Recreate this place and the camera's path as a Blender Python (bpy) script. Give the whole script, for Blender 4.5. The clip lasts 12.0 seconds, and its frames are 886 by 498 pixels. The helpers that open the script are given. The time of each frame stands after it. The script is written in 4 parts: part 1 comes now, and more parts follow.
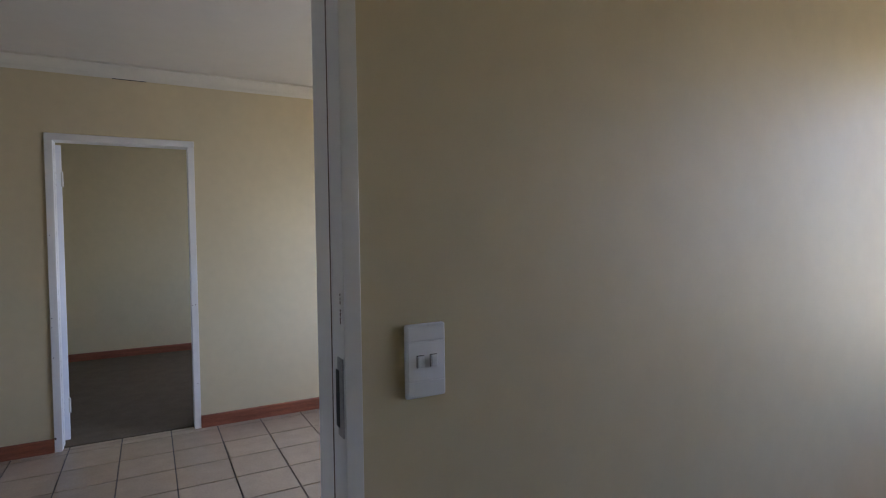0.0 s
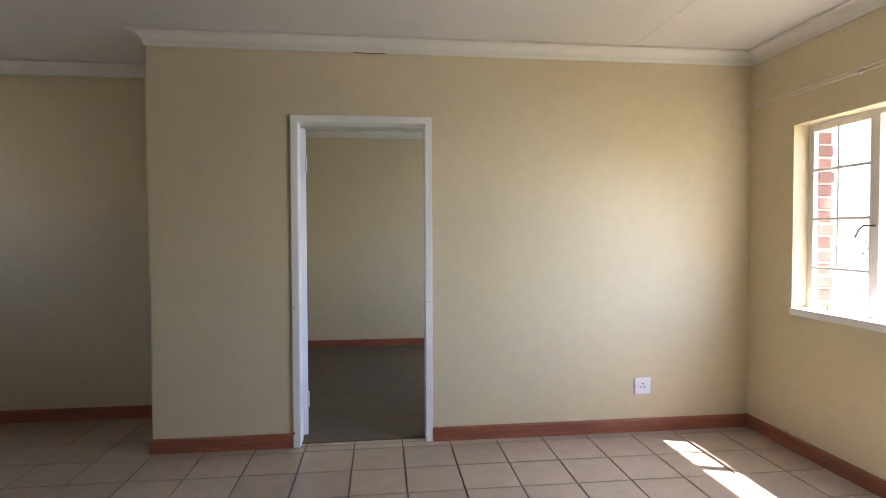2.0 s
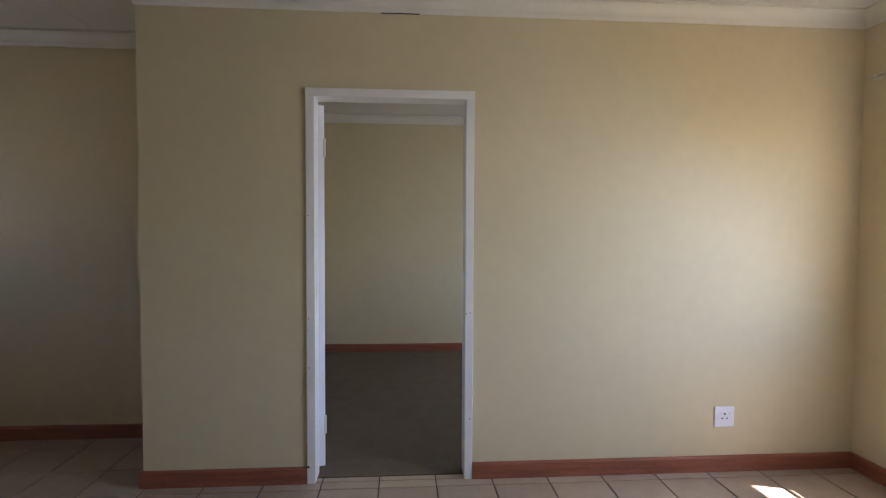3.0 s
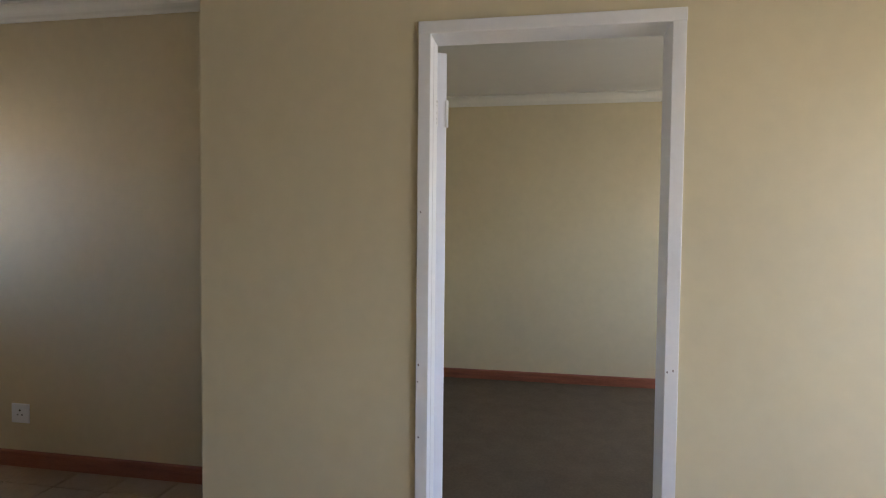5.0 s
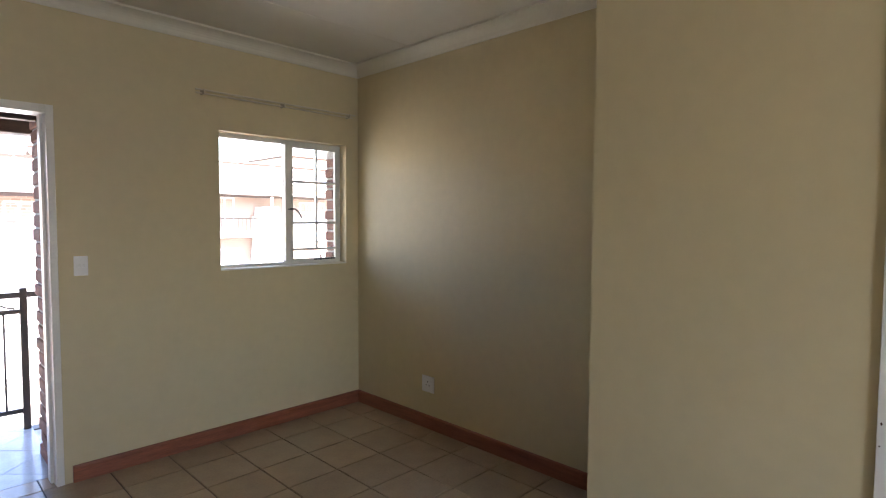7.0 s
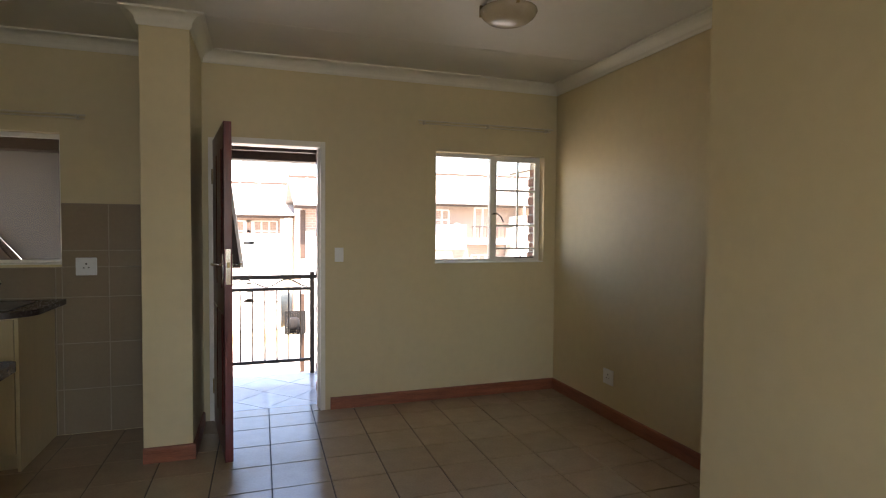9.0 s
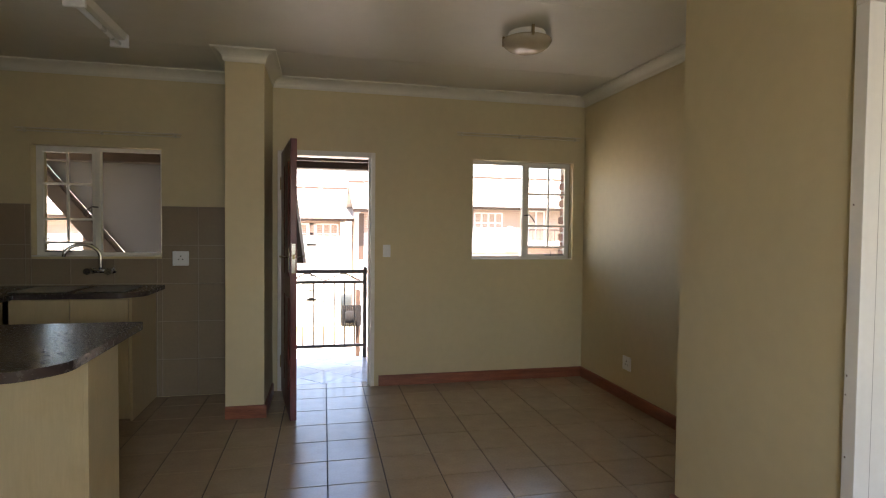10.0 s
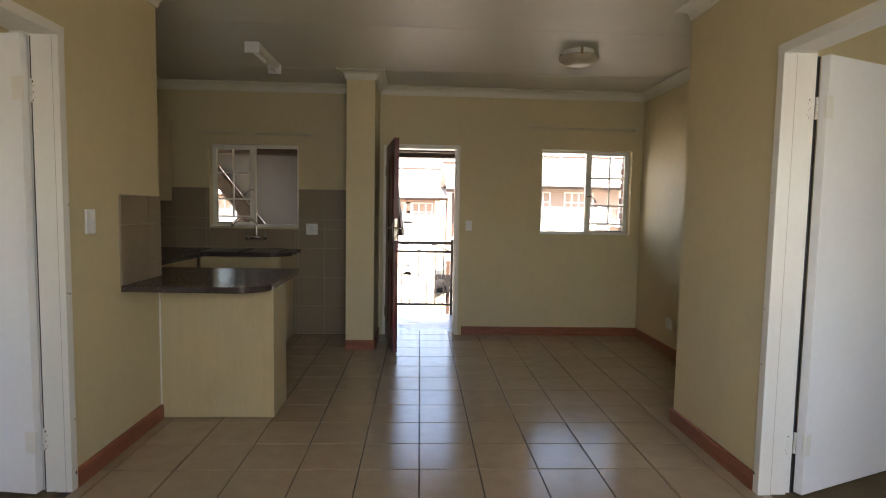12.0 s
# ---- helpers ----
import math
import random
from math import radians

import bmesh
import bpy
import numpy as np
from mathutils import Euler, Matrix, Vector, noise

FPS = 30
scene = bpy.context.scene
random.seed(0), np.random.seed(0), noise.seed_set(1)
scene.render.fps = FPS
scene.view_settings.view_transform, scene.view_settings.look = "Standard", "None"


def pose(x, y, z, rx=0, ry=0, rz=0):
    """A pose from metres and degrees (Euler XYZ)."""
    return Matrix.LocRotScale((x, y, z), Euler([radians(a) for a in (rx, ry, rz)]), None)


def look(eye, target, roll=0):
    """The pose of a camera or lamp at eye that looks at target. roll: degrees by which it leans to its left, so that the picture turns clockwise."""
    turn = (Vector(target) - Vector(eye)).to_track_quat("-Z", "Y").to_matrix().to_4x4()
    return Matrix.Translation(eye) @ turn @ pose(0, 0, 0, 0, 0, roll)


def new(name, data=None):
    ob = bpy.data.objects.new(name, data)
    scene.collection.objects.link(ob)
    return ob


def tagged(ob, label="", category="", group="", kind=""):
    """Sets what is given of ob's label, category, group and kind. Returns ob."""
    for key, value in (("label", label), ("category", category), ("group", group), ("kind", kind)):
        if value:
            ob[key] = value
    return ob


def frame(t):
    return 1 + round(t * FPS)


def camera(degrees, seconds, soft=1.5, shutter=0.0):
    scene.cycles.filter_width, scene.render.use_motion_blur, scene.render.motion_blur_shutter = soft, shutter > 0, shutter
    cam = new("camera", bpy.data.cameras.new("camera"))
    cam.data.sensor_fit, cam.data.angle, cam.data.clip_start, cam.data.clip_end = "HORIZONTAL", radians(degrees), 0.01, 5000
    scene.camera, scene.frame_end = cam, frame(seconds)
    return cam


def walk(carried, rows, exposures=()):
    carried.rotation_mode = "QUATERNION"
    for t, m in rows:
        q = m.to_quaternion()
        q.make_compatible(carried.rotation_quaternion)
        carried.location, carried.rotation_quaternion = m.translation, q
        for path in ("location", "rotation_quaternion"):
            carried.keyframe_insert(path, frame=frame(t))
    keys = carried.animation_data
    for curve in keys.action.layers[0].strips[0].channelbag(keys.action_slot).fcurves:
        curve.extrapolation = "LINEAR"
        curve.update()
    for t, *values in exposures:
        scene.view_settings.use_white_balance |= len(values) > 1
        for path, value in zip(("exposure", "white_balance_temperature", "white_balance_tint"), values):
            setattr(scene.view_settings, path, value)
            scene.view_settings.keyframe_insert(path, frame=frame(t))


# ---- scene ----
cam = camera(78.4, 12.0, soft=1.1)
PATH = [
    (0, (-2.662, 2.169, 1.401), (-0.9025, 1.2185, 1.341), -0.8),
    (0.5, (-2.472, 2.146, 1.389), (-0.608, 1.424, 1.328), -0.7),
    (1, (-2.259, 2.12, 1.365), (-0.32, 1.63, 1.308), -0.6),
    (1.5, (-2.043, 2.132, 1.299), (-0.066, 1.83, 1.263), -0.5),
    (2, (-1.82, 2.196, 1.338), (0.166, 1.969, 1.283), -0.2),
    (2.3, (-1.685, 2.241, 1.352), (0.302, 2.027, 1.288), -0.1),
    (2.5, (-1.598, 2.254, 1.352), (0.391, 2.05, 1.285), -0.0),
    (2.7, (-1.452, 2.248, 1.362), (0.538, 2.064, 1.289), 0.1),
    (4.5, (-0.451, 2.267, 1.367), (1.543, 2.413, 1.289), 0.8),
    (5, (-0.229, 2.335, 1.359), (1.741, 2.673, 1.289), 0.6),
    (5.5, (-0.121, 2.43, 1.359), (1.776, 3.061, 1.297), 0.4),
    (6, (-0.099, 2.511, 1.359), (1.678, 3.428, 1.294), 0.5),
    (6.5, (-0.119, 2.585, 1.366), (1.5, 3.756, 1.29), 0.5),
    (7, (-0.158, 2.582, 1.404), (1.267, 3.982, 1.3), 0.3),
    (7.5, (-0.174, 2.536, 1.38), (1.058, 4.108, 1.285), -0.0),
    (9.5, (0.031, 1.621, 1.341), (0.533, 3.556, 1.271), 0.6),
    (10, (0.021, 1.35, 1.322), (0.45, 3.302, 1.259), 0.6),
    (10.5, (0.038, 1.058, 1.325), (0.389, 3.026, 1.26), 0.7),
    (11, (0.034, 0.745, 1.334), (0.3, 2.726, 1.264), 0.8),
    (11.5, (0.028, 0.461, 1.33), (0.242, 2.447, 1.24), 0.9),
    (12, (0.03, 0.307, 1.315), (0.118, 2.3, 1.171), 1.0),
]
walk(cam, [(t, look(eye, target, roll)) for t, eye, target, roll in PATH], [(0.0, 2.68, 5450, 26), (0.5, 2.98, 5450, 26), (1.0, 3.18, 5600, 26), (1.5, 3.38, 5850, 26), (2.0, 3.35, 5850, 26), (2.7, 3.0, 5800, 26), (4.5, 3.22, 5850, 25), (5.5, 3.42, 6350, 24), (7.0, 3.48, 6400, 21), (7.5, 3.25, 6500, 20), (9.5, 3.04, 7400, 20), (12.0, 2.98, 7450, 19)])

# ---------------------------------------------------------------- light
world = bpy.data.worlds.new("sky")
scene.world = world
world.use_nodes = True
wn = world.node_tree
sky = wn.nodes.new("ShaderNodeTexSky")
sky.sky_type = 'NISHITA'
sky.sun_disc = False
SUN_WAY = Vector((0.19, 0.59, -1.0)).normalized()      # the way the sunlight goes
sky.sun_elevation = math.asin(-SUN_WAY.z)
sky.sun_rotation = math.atan2(-SUN_WAY.x, -SUN_WAY.y)
wn.links.new(sky.outputs[0], wn.nodes["Background"].inputs[0])
wn.nodes["Background"].inputs[1].default_value = 0.15
sun_data = bpy.data.lights.new("sun", 'SUN')
sun_data.energy = 5.0
sun_data.angle = radians(0.55)
sun_data.color = (1.0, 0.95, 0.87)
sun = new("sun", sun_data)
sun.matrix_world = Matrix.LocRotScale((0, 0, 20), SUN_WAY.to_track_quat('-Z', 'Y'), None)




def window_light(x, y, z, w, h, watts, down, colour):
    """Stands in for the sky's light in the opening of a south window; it shines north, into the room."""
    d = bpy.data.lights.new("window_light", 'AREA')
    d.shape, d.size, d.size_y, d.energy = 'RECTANGLE', w, h, watts
    d.color = colour
    d.spread = radians(150)
    ob = new("window_light", d)
    way = Vector((0, math.cos(radians(down)), -math.sin(radians(down))))
    ob.matrix_world = Matrix.LocRotScale((x, y, z), way.to_track_quat('-Z', 'Y'), None)


window_light(0.17, -0.42, 1.42, 0.72, 1.05, 3.6, 34, (0.65, 0.825, 1.0))
window_light(3.35, -0.42, 1.45, 1.1, 1.0, 2.5, 25, (0.64, 0.82, 1.0))
window_light(-2.615, -0.42, 1.45, 1.15, 1.0, 0.22, 20, (0.76, 0.88, 1.0))


# ---------------------------------------------------------------- helpers
def link_mesh(name, bm, mat, parent=None, label="", bevel=0.0, segs=2, smooth=False):
    if bevel > 0:
        bmesh.ops.bevel(bm, geom=bm.edges[:], offset=bevel, segments=segs, affect='EDGES', profile=0.5, clamp_overlap=True)
    bmesh.ops.recalc_face_normals(bm, faces=bm.faces[:])
    me = bpy.data.meshes.new(name)
    bm.to_mesh(me)
    bm.free()
    if smooth:
        for p in me.polygons:
            p.use_smooth = True
    me.materials.append(mat)
    ob = new(name, me)
    if parent is not None:
        ob.parent = parent
    if label:
        ob["label"] = label
    return ob


def part(name, bm, mat, parent, label="", bevel=0.0, segs=2, smooth=False):
    return link_mesh(name, bm, mat, parent, label, bevel, segs, smooth)


def thing(name, label, category, group=""):
    ob = new(name)
    ob.empty_display_size = 0.1
    return tagged(ob, label, category, group)


def box(bm, x0, x1, y0, y1, z0, z1):
    vs = [bm.verts.new((x, y, z)) for x in (x0, x1) for y in (y0, y1) for z in (z0, z1)]
    for f in ((0, 1, 3, 2), (4, 6, 7, 5), (0, 4, 5, 1), (2, 3, 7, 6), (0, 2, 6, 4), (1, 5, 7, 3)):
        bm.faces.new([vs[i] for i in f])
    return vs


def boxes(*bs):
    bm = bmesh.new()
    for b in bs:
        box(bm, *b)
    return bm


def prism(pts, axis, a, b):
    """A polygon in the plane across an axis, pushed from a to b along it."""
    bm = bmesh.new()
    def at(p, v):
        return {'x': (v, p[0], p[1]), 'y': (p[0], v, p[1]), 'z': (p[0], p[1], v)}[axis]
    lo = [bm.verts.new(at(p, a)) for p in pts]
    hi = [bm.verts.new(at(p, b)) for p in pts]
    bm.faces.new(lo)
    bm.faces.new(hi[::-1])
    n = len(pts)
    for i in range(n):
        bm.faces.new((lo[i], hi[i], hi[(i + 1) % n], lo[(i + 1) % n]))
    return bm


def rod(bm, a, b, r, n=10, r2=None):
    a, b = Vector(a), Vector(b)
    d = b - a
    m = Matrix.Translation((a + b) / 2) @ d.to_track_quat('Z', 'Y').to_matrix().to_4x4()
    bmesh.ops.create_cone(bm, cap_ends=True, segments=n, radius1=r, radius2=r if r2 is None else r2, depth=d.length, matrix=m)


def tube(bm, pts, r, n=10):
    """A round bar bent along points."""
    pts = [Vector(p) for p in pts]
    rings = []
    side = Vector((0, 0, 1))
    for i, p in enumerate(pts):
        t = (pts[min(i + 1, len(pts) - 1)] - pts[max(i - 1, 0)]).normalized()
        u = t.cross(side)
        if u.length < 0.05:
            u = t.cross(Vector((1, 0, 0)))
        u.normalize()
        v = t.cross(u).normalized()
        rings.append([bm.verts.new(p + r * (math.cos(a) * u + math.sin(a) * v)) for a in [2 * math.pi * k / n for k in range(n)]])
    for j in range(1, len(rings)):
        a, b = rings[j - 1], rings[j]
        k = min(range(n), key=lambda q: (b[q].co - a[0].co).length)
        b = rings[j] = b[k:] + b[:k]
        for i in range(n):
            bm.faces.new((a[i], a[(i + 1) % n], b[(i + 1) % n], b[i]))
    bm.faces.new(rings[0][::-1])
    bm.faces.new(rings[-1])


def lathe(bm, prof, cx, cy, n=40):
    rings = []
    for r, z in prof:
        rings.append([bm.verts.new((cx + r * math.cos(2 * math.pi * k / n), cy + r * math.sin(2 * math.pi * k / n), z)) for k in range(n)])
    for a, b in zip(rings, rings[1:]):
        for i in range(n):
            bm.faces.new((a[i], a[(i + 1) % n], b[(i + 1) % n], b[i]))
    bm.faces.new(rings[0])
    bm.faces.new(rings[-1][::-1])


def structure(name, bm, mat, label, bevel=0.0, parent=None):
    return tagged(link_mesh(name, bm, mat, parent, bevel=bevel), label, "", "", "structure")


# ---------------------------------------------------------------- materials
def material(name, base, rough=0.6, vary=0.06, scale=6.0, bump=0.0, bump_scale=60.0, metal=0.0, spec=0.5, stain=0.0, stain_col=None, each=0.0, coat=0.0, stretch=None, rough_vary=0.06):
    m = bpy.data.materials.new(name)
    m.use_nodes = True
    nt = m.node_tree
    b = nt.nodes["Principled BSDF"]
    N, L = nt.nodes.new, nt.links.new
    tc = N("ShaderNodeTexCoord")
    geo = N("ShaderNodeNewGeometry")
    src = geo.outputs["Position"]
    if stretch:
        mp = N("ShaderNodeMapping")
        mp.inputs["Scale"].default_value = stretch
        L(src, mp.inputs["Vector"])
        src = mp.outputs["Vector"]
    n1 = N("ShaderNodeTexNoise")
    n1.inputs["Scale"].default_value = scale
    n1.inputs["Detail"].default_value = 5
    L(src, n1.inputs["Vector"])
    n2 = N("ShaderNodeTexNoise")
    n2.inputs["Scale"].default_value = scale * 9
    n2.inputs["Detail"].default_value = 4
    L(src, n2.inputs["Vector"])
    mix = N("ShaderNodeMath")
    mix.operation = 'MULTIPLY_ADD'
    mix.inputs[1].default_value = 0.45
    L(n2.outputs["Fac"], mix.inputs[0])
    sc = N("ShaderNodeMath")
    sc.operation = 'MULTIPLY'
    sc.inputs[1].default_value = 0.55
    L(n1.outputs["Fac"], sc.inputs[0])
    L(sc.outputs[0], mix.inputs[2])
    ramp = N("ShaderNodeValToRGB")
    lo = tuple(max(0, c * (1 - vary)) for c in base) + (1,)
    hi = tuple(min(1, c * (1 + vary)) for c in base) + (1,)
    ramp.color_ramp.elements[0].position, ramp.color_ramp.elements[0].color = 0.34, lo
    ramp.color_ramp.elements[1].position, ramp.color_ramp.elements[1].color = 0.66, hi
    L(mix.outputs[0], ramp.inputs[0])
    col = ramp.outputs[0]
    if stain > 0:
        n3 = N("ShaderNodeTexNoise")
        n3.inputs["Scale"].default_value = 1.7
        n3.inputs["Detail"].default_value = 7
        n3.inputs["Roughness"].default_value = 0.62
        L(geo.outputs["Position"], n3.inputs["Vector"])
        r3 = N("ShaderNodeMapRange")
        r3.inputs["From Min"].default_value = 0.56
        r3.inputs["From Max"].default_value = 0.78
        r3.inputs["To Max"].default_value = stain
        L(n3.outputs["Fac"], r3.inputs["Value"])
        mx = N("ShaderNodeMix")
        mx.data_type = 'RGBA'
        L(r3.outputs[0], mx.inputs[0])
        L(col, mx.inputs[6])
        mx.inputs[7].default_value = tuple(stain_col or tuple(c * 0.5 for c in base)) + (1,)
        col = mx.outputs[2]
    if each > 0:
        oi = N("ShaderNodeObjectInfo")
        mr = N("ShaderNodeMapRange")
        mr.inputs["To Min"].default_value = 1 - each
        mr.inputs["To Max"].default_value = 1 + each
        L(oi.outputs["Random"], mr.inputs["Value"])
        hs = N("ShaderNodeHueSaturation")
        L(mr.outputs[0], hs.inputs["Value"])
        L(col, hs.inputs["Color"])
        col = hs.outputs[0]
    L(col, b.inputs["Base Color"])
    rr = N("ShaderNodeMapRange")
    rr.inputs["To Min"].default_value = max(0.02, rough - rough_vary)
    rr.inputs["To Max"].default_value = min(1, rough + rough_vary)
    L(n1.outputs["Fac"], rr.inputs["Value"])
    L(rr.outputs[0], b.inputs["Roughness"])
    b.inputs["Metallic"].default_value = metal
    b.inputs["Specular IOR Level"].default_value = spec
    b.inputs["Coat Weight"].default_value = coat
    b.inputs["Coat Roughness"].default_value = 0.12
    if bump > 0:
        n4 = N("ShaderNodeTexNoise")
        n4.inputs["Scale"].default_value = bump_scale
        n4.inputs["Detail"].default_value = 5
        L(src, n4.inputs["Vector"])
        bp = N("ShaderNodeBump")
        bp.inputs["Strength"].default_value = bump
        bp.inputs["Distance"].default_value = 0.004
        L(n4.outputs["Fac"], bp.inputs["Height"])
        L(bp.outputs[0], b.inputs["Normal"])
    return m


def glass_material(name, rough=0.0):
    m = bpy.data.materials.new(name)
    m.use_nodes = True
    nt = m.node_tree
    out = nt.nodes["Material Output"]
    nt.nodes.remove(nt.nodes["Principled BSDF"])
    tr = nt.nodes.new("ShaderNodeBsdfTransparent")
    tr.inputs[0].default_value = (0.96, 0.97, 0.96, 1)
    gl = nt.nodes.new("ShaderNodeBsdfGlossy")
    gl.inputs["Roughness"].default_value = 0.02
    mx = nt.nodes.new("ShaderNodeMixShader")
    mx.inputs[0].default_value = 0.04
    nt.links.new(tr.outputs[0], mx.inputs[1])
    nt.links.new(gl.outputs[0], mx.inputs[2])
    nt.links.new(mx.outputs[0], out.inputs[0])
    return m


M_WALL = material("cream_wall_paint", (0.61, 0.515, 0.315), 0.54, 0.04, 1.6, 0.10, 45, spec=0.45, stain=0.10, stain_col=(0.48, 0.39, 0.245))
M_CEIL = material("white_ceiling_paint", (0.60, 0.57, 0.49), 0.5, 0.03, 1.2, 0.06, 30, stain=0.10, stain_col=(0.55, 0.52, 0.45))
M_CORN = material("white_cornice_paint", (0.67, 0.64, 0.54), 0.5, 0.03, 4, 0.05, 40)
M_SKIRT = material("red_brown_varnished_wood", (0.26, 0.085, 0.042), 0.38, 0.30, 5, 0.12, 60, stretch=(0.7, 0.7, 9), stain=0.25, stain_col=(0.12, 0.04, 0.02))
M_TILE = material("beige_ceramic_tile", (0.37, 0.275, 0.185), 0.19, 0.09, 9, 0.035, 25, each=0.05, rough_vary=0.08, stain=0.15, stain_col=(0.28, 0.205, 0.135))
M_GROUT = material("dark_grout", (0.07, 0.05, 0.038), 0.9, 0.25, 20, 0.3, 120)
M_FRAME = material("white_gloss_frame_paint", (0.76, 0.735, 0.68), 0.32, 0.03, 5, 0.06, 35, stain=0.12, stain_col=(0.5, 0.47, 0.42))
M_DOORW = material("white_door_paint", (0.82, 0.82, 0.83), 0.34, 0.025, 3, 0.05, 30)
M_DOORB = material("dark_mahogany_door", (0.12, 0.018, 0.016), 0.30, 0.35, 4, 0.08, 40, stretch=(3, 3, 0.35))
M_CARPET = material("brown_grey_carpet", (0.122, 0.090, 0.055), 0.97, 0.14, 7, 0.35, 260, spec=0.1, stain=0.45, stain_col=(0.072, 0.055, 0.031))
M_PLASTIC = material("white_switch_plastic", (0.80, 0.80, 0.80), 0.28, 0.02, 8, 0.0)
M_DARK = material("dark_slot", (0.02, 0.02, 0.02), 0.6, 0.1, 20)
M_RUST = material("rust_brown", (0.10, 0.05, 0.03), 0.9, 0.4, 200)
# Brown that puts the shade of the door rebate into a strip's colour.
M_REBATE_SHADE = material("brown_rebate_shade", (0.16, 0.125, 0.09), 0.9, 0.3, 60)
M_CHROME = material("chrome", (0.72, 0.72, 0.74), 0.16, 0.05, 20, metal=1.0)
M_STEEL = material("worn_steel", (0.42, 0.41, 0.40), 0.35, 0.2, 30, metal=1.0)
M_COUNTER = material("dark_speckled_laminate", (0.050, 0.036, 0.034), 0.26, 0.16, 60, 0.02, 80)
M_CABI = material("pale_maple_laminate", (0.54, 0.43, 0.25), 0.42, 0.06, 3, 0.03, 50, stretch=(5, 5, 0.5), stain=0.45, stain_col=(0.36, 0.26, 0.13))
M_WTILE = material("beige_wall_tile", (0.27, 0.205, 0.135), 0.30, 0.05, 5, 0.02, 30, each=0.03)
M_WGROUT = material("pale_wall_grout", (0.37, 0.315, 0.24), 0.85, 0.1, 30)
M_WINF = material("cream_window_steel", (0.74, 0.71, 0.64), 0.35, 0.05, 8, 0.05, 40)
M_RAIL = material("cream_painted_rail", (0.60, 0.54, 0.42), 0.4, 0.05, 8)
M_IRON = material("dark_painted_iron", (0.035, 0.028, 0.024), 0.45, 0.3, 20, 0.1, 60)
M_BRASS = material("dull_brass", (0.30, 0.22, 0.11), 0.4, 0.2, 20, metal=1.0)
M_LAMP = material("frosted_lamp_glass", (0.42, 0.355, 0.26), 0.25, 0.08, 25, 0.15, 30)
M_BRICK = material("red_face_brick", (0.22, 0.105, 0.075), 0.85, 0.3, 14, 0.4, 70, each=0.18)
def course_material(name, a, b, mortar):
    m = material(name, a, 0.9, 0.2, 5)
    nt = m.node_tree
    geo = nt.nodes.new("ShaderNodeNewGeometry")
    sep = nt.nodes.new("ShaderNodeSeparateXYZ")
    add = nt.nodes.new("ShaderNodeMath")
    com = nt.nodes.new("ShaderNodeCombineXYZ")
    br = nt.nodes.new("ShaderNodeTexBrick")
    nt.links.new(geo.outputs["Position"], sep.inputs[0])
    nt.links.new(sep.outputs[0], add.inputs[0])
    nt.links.new(sep.outputs[1], add.inputs[1])
    nt.links.new(add.outputs[0], com.inputs[0])
    nt.links.new(sep.outputs[2], com.inputs[1])
    nt.links.new(com.outputs[0], br.inputs["Vector"])
    br.inputs["Color1"].default_value, br.inputs["Color2"].default_value, br.inputs["Mortar"].default_value = (*a, 1), (*b, 1), (*mortar, 1)
    br.inputs["Scale"].default_value = 1.0
    br.inputs["Brick Width"].default_value, br.inputs["Row Height"].default_value, br.inputs["Mortar Size"].default_value = 0.23, 0.085, 0.012
    nt.links.new(br.outputs["Color"], nt.nodes["Principled BSDF"].inputs["Base Color"])
    return m


M_BRICKF = course_material("far_face_brick", (0.36, 0.245, 0.195), (0.29, 0.19, 0.15), (0.36, 0.31, 0.27))
M_MORTAR = material("grey_mortar", (0.42, 0.39, 0.35), 0.95, 0.15, 20, 0.3, 80)
M_PLASTER = material("white_outside_plaster", (0.62, 0.60, 0.58), 0.85, 0.06, 3, 0.2, 60)
# Darker copy of the outside plaster: the landing's shade is in its colour.
M_SHADEP = material("shade_toned_plaster", (0.17, 0.16, 0.17), 0.85, 0.08, 3, 0.2, 60)
M_TIMBER = material("dark_stained_timber", (0.055, 0.03, 0.02), 0.6, 0.35, 5, 0.15, 40, stretch=(1, 1, 6))
M_BTILE = material("grey_balcony_tile", (0.40, 0.40, 0.42), 0.22, 0.10, 8, 0.05, 30, each=0.05)
M_ROOF = material("pale_roof_tile", (0.38, 0.34, 0.31), 0.8, 0.15, 5, 0.2, 30)
M_GROUND = material("dry_grass_ground", (0.33, 0.29, 0.18), 0.95, 0.3, 0.6, 0.3, 8)
M_PAVE = material("pale_paving", (0.30, 0.28, 0.25), 0.9, 0.12, 2, 0.2, 30)
M_LEAF = material("dusty_green_leaf", (0.075, 0.11, 0.045), 0.7, 0.3, 6)
M_TRUNK = material("brown_bark", (0.14, 0.10, 0.07), 0.9, 0.3, 12, 0.4, 40)
M_GLASS = glass_material("window_glass")
M_DISH = material("white_dish", (0.75, 0.75, 0.74), 0.4, 0.03, 5)

# ---------------------------------------------------------------- plan
EX, WX = 1.65, -1.545          # lounge walls
SY, FY = -0.32, 5.97          # south wall, front wall (inner faces)
NX, NY = 2.36, 3.59           # dining nook: east wall, its south end
KX, KY = -2.62, 3.675         # kitchen: west wall, its south end
BX = 4.69                     # far wall of the east bedroom
DX = -5.2                     # far wall of the west bedroom
CZ = 2.555                    # ceiling
T = 0.14                      # inner wall thickness
TW = 0.19                     # west inner wall thickness
TO = 0.24                     # outer wall thickness
DOOR_Y0, DOOR_Y1, DOOR_Z = 1.897, 2.722, 2.053
WDOOR_Y0, WDOOR_Y1 = 1.788, 2.783  # the west doorway
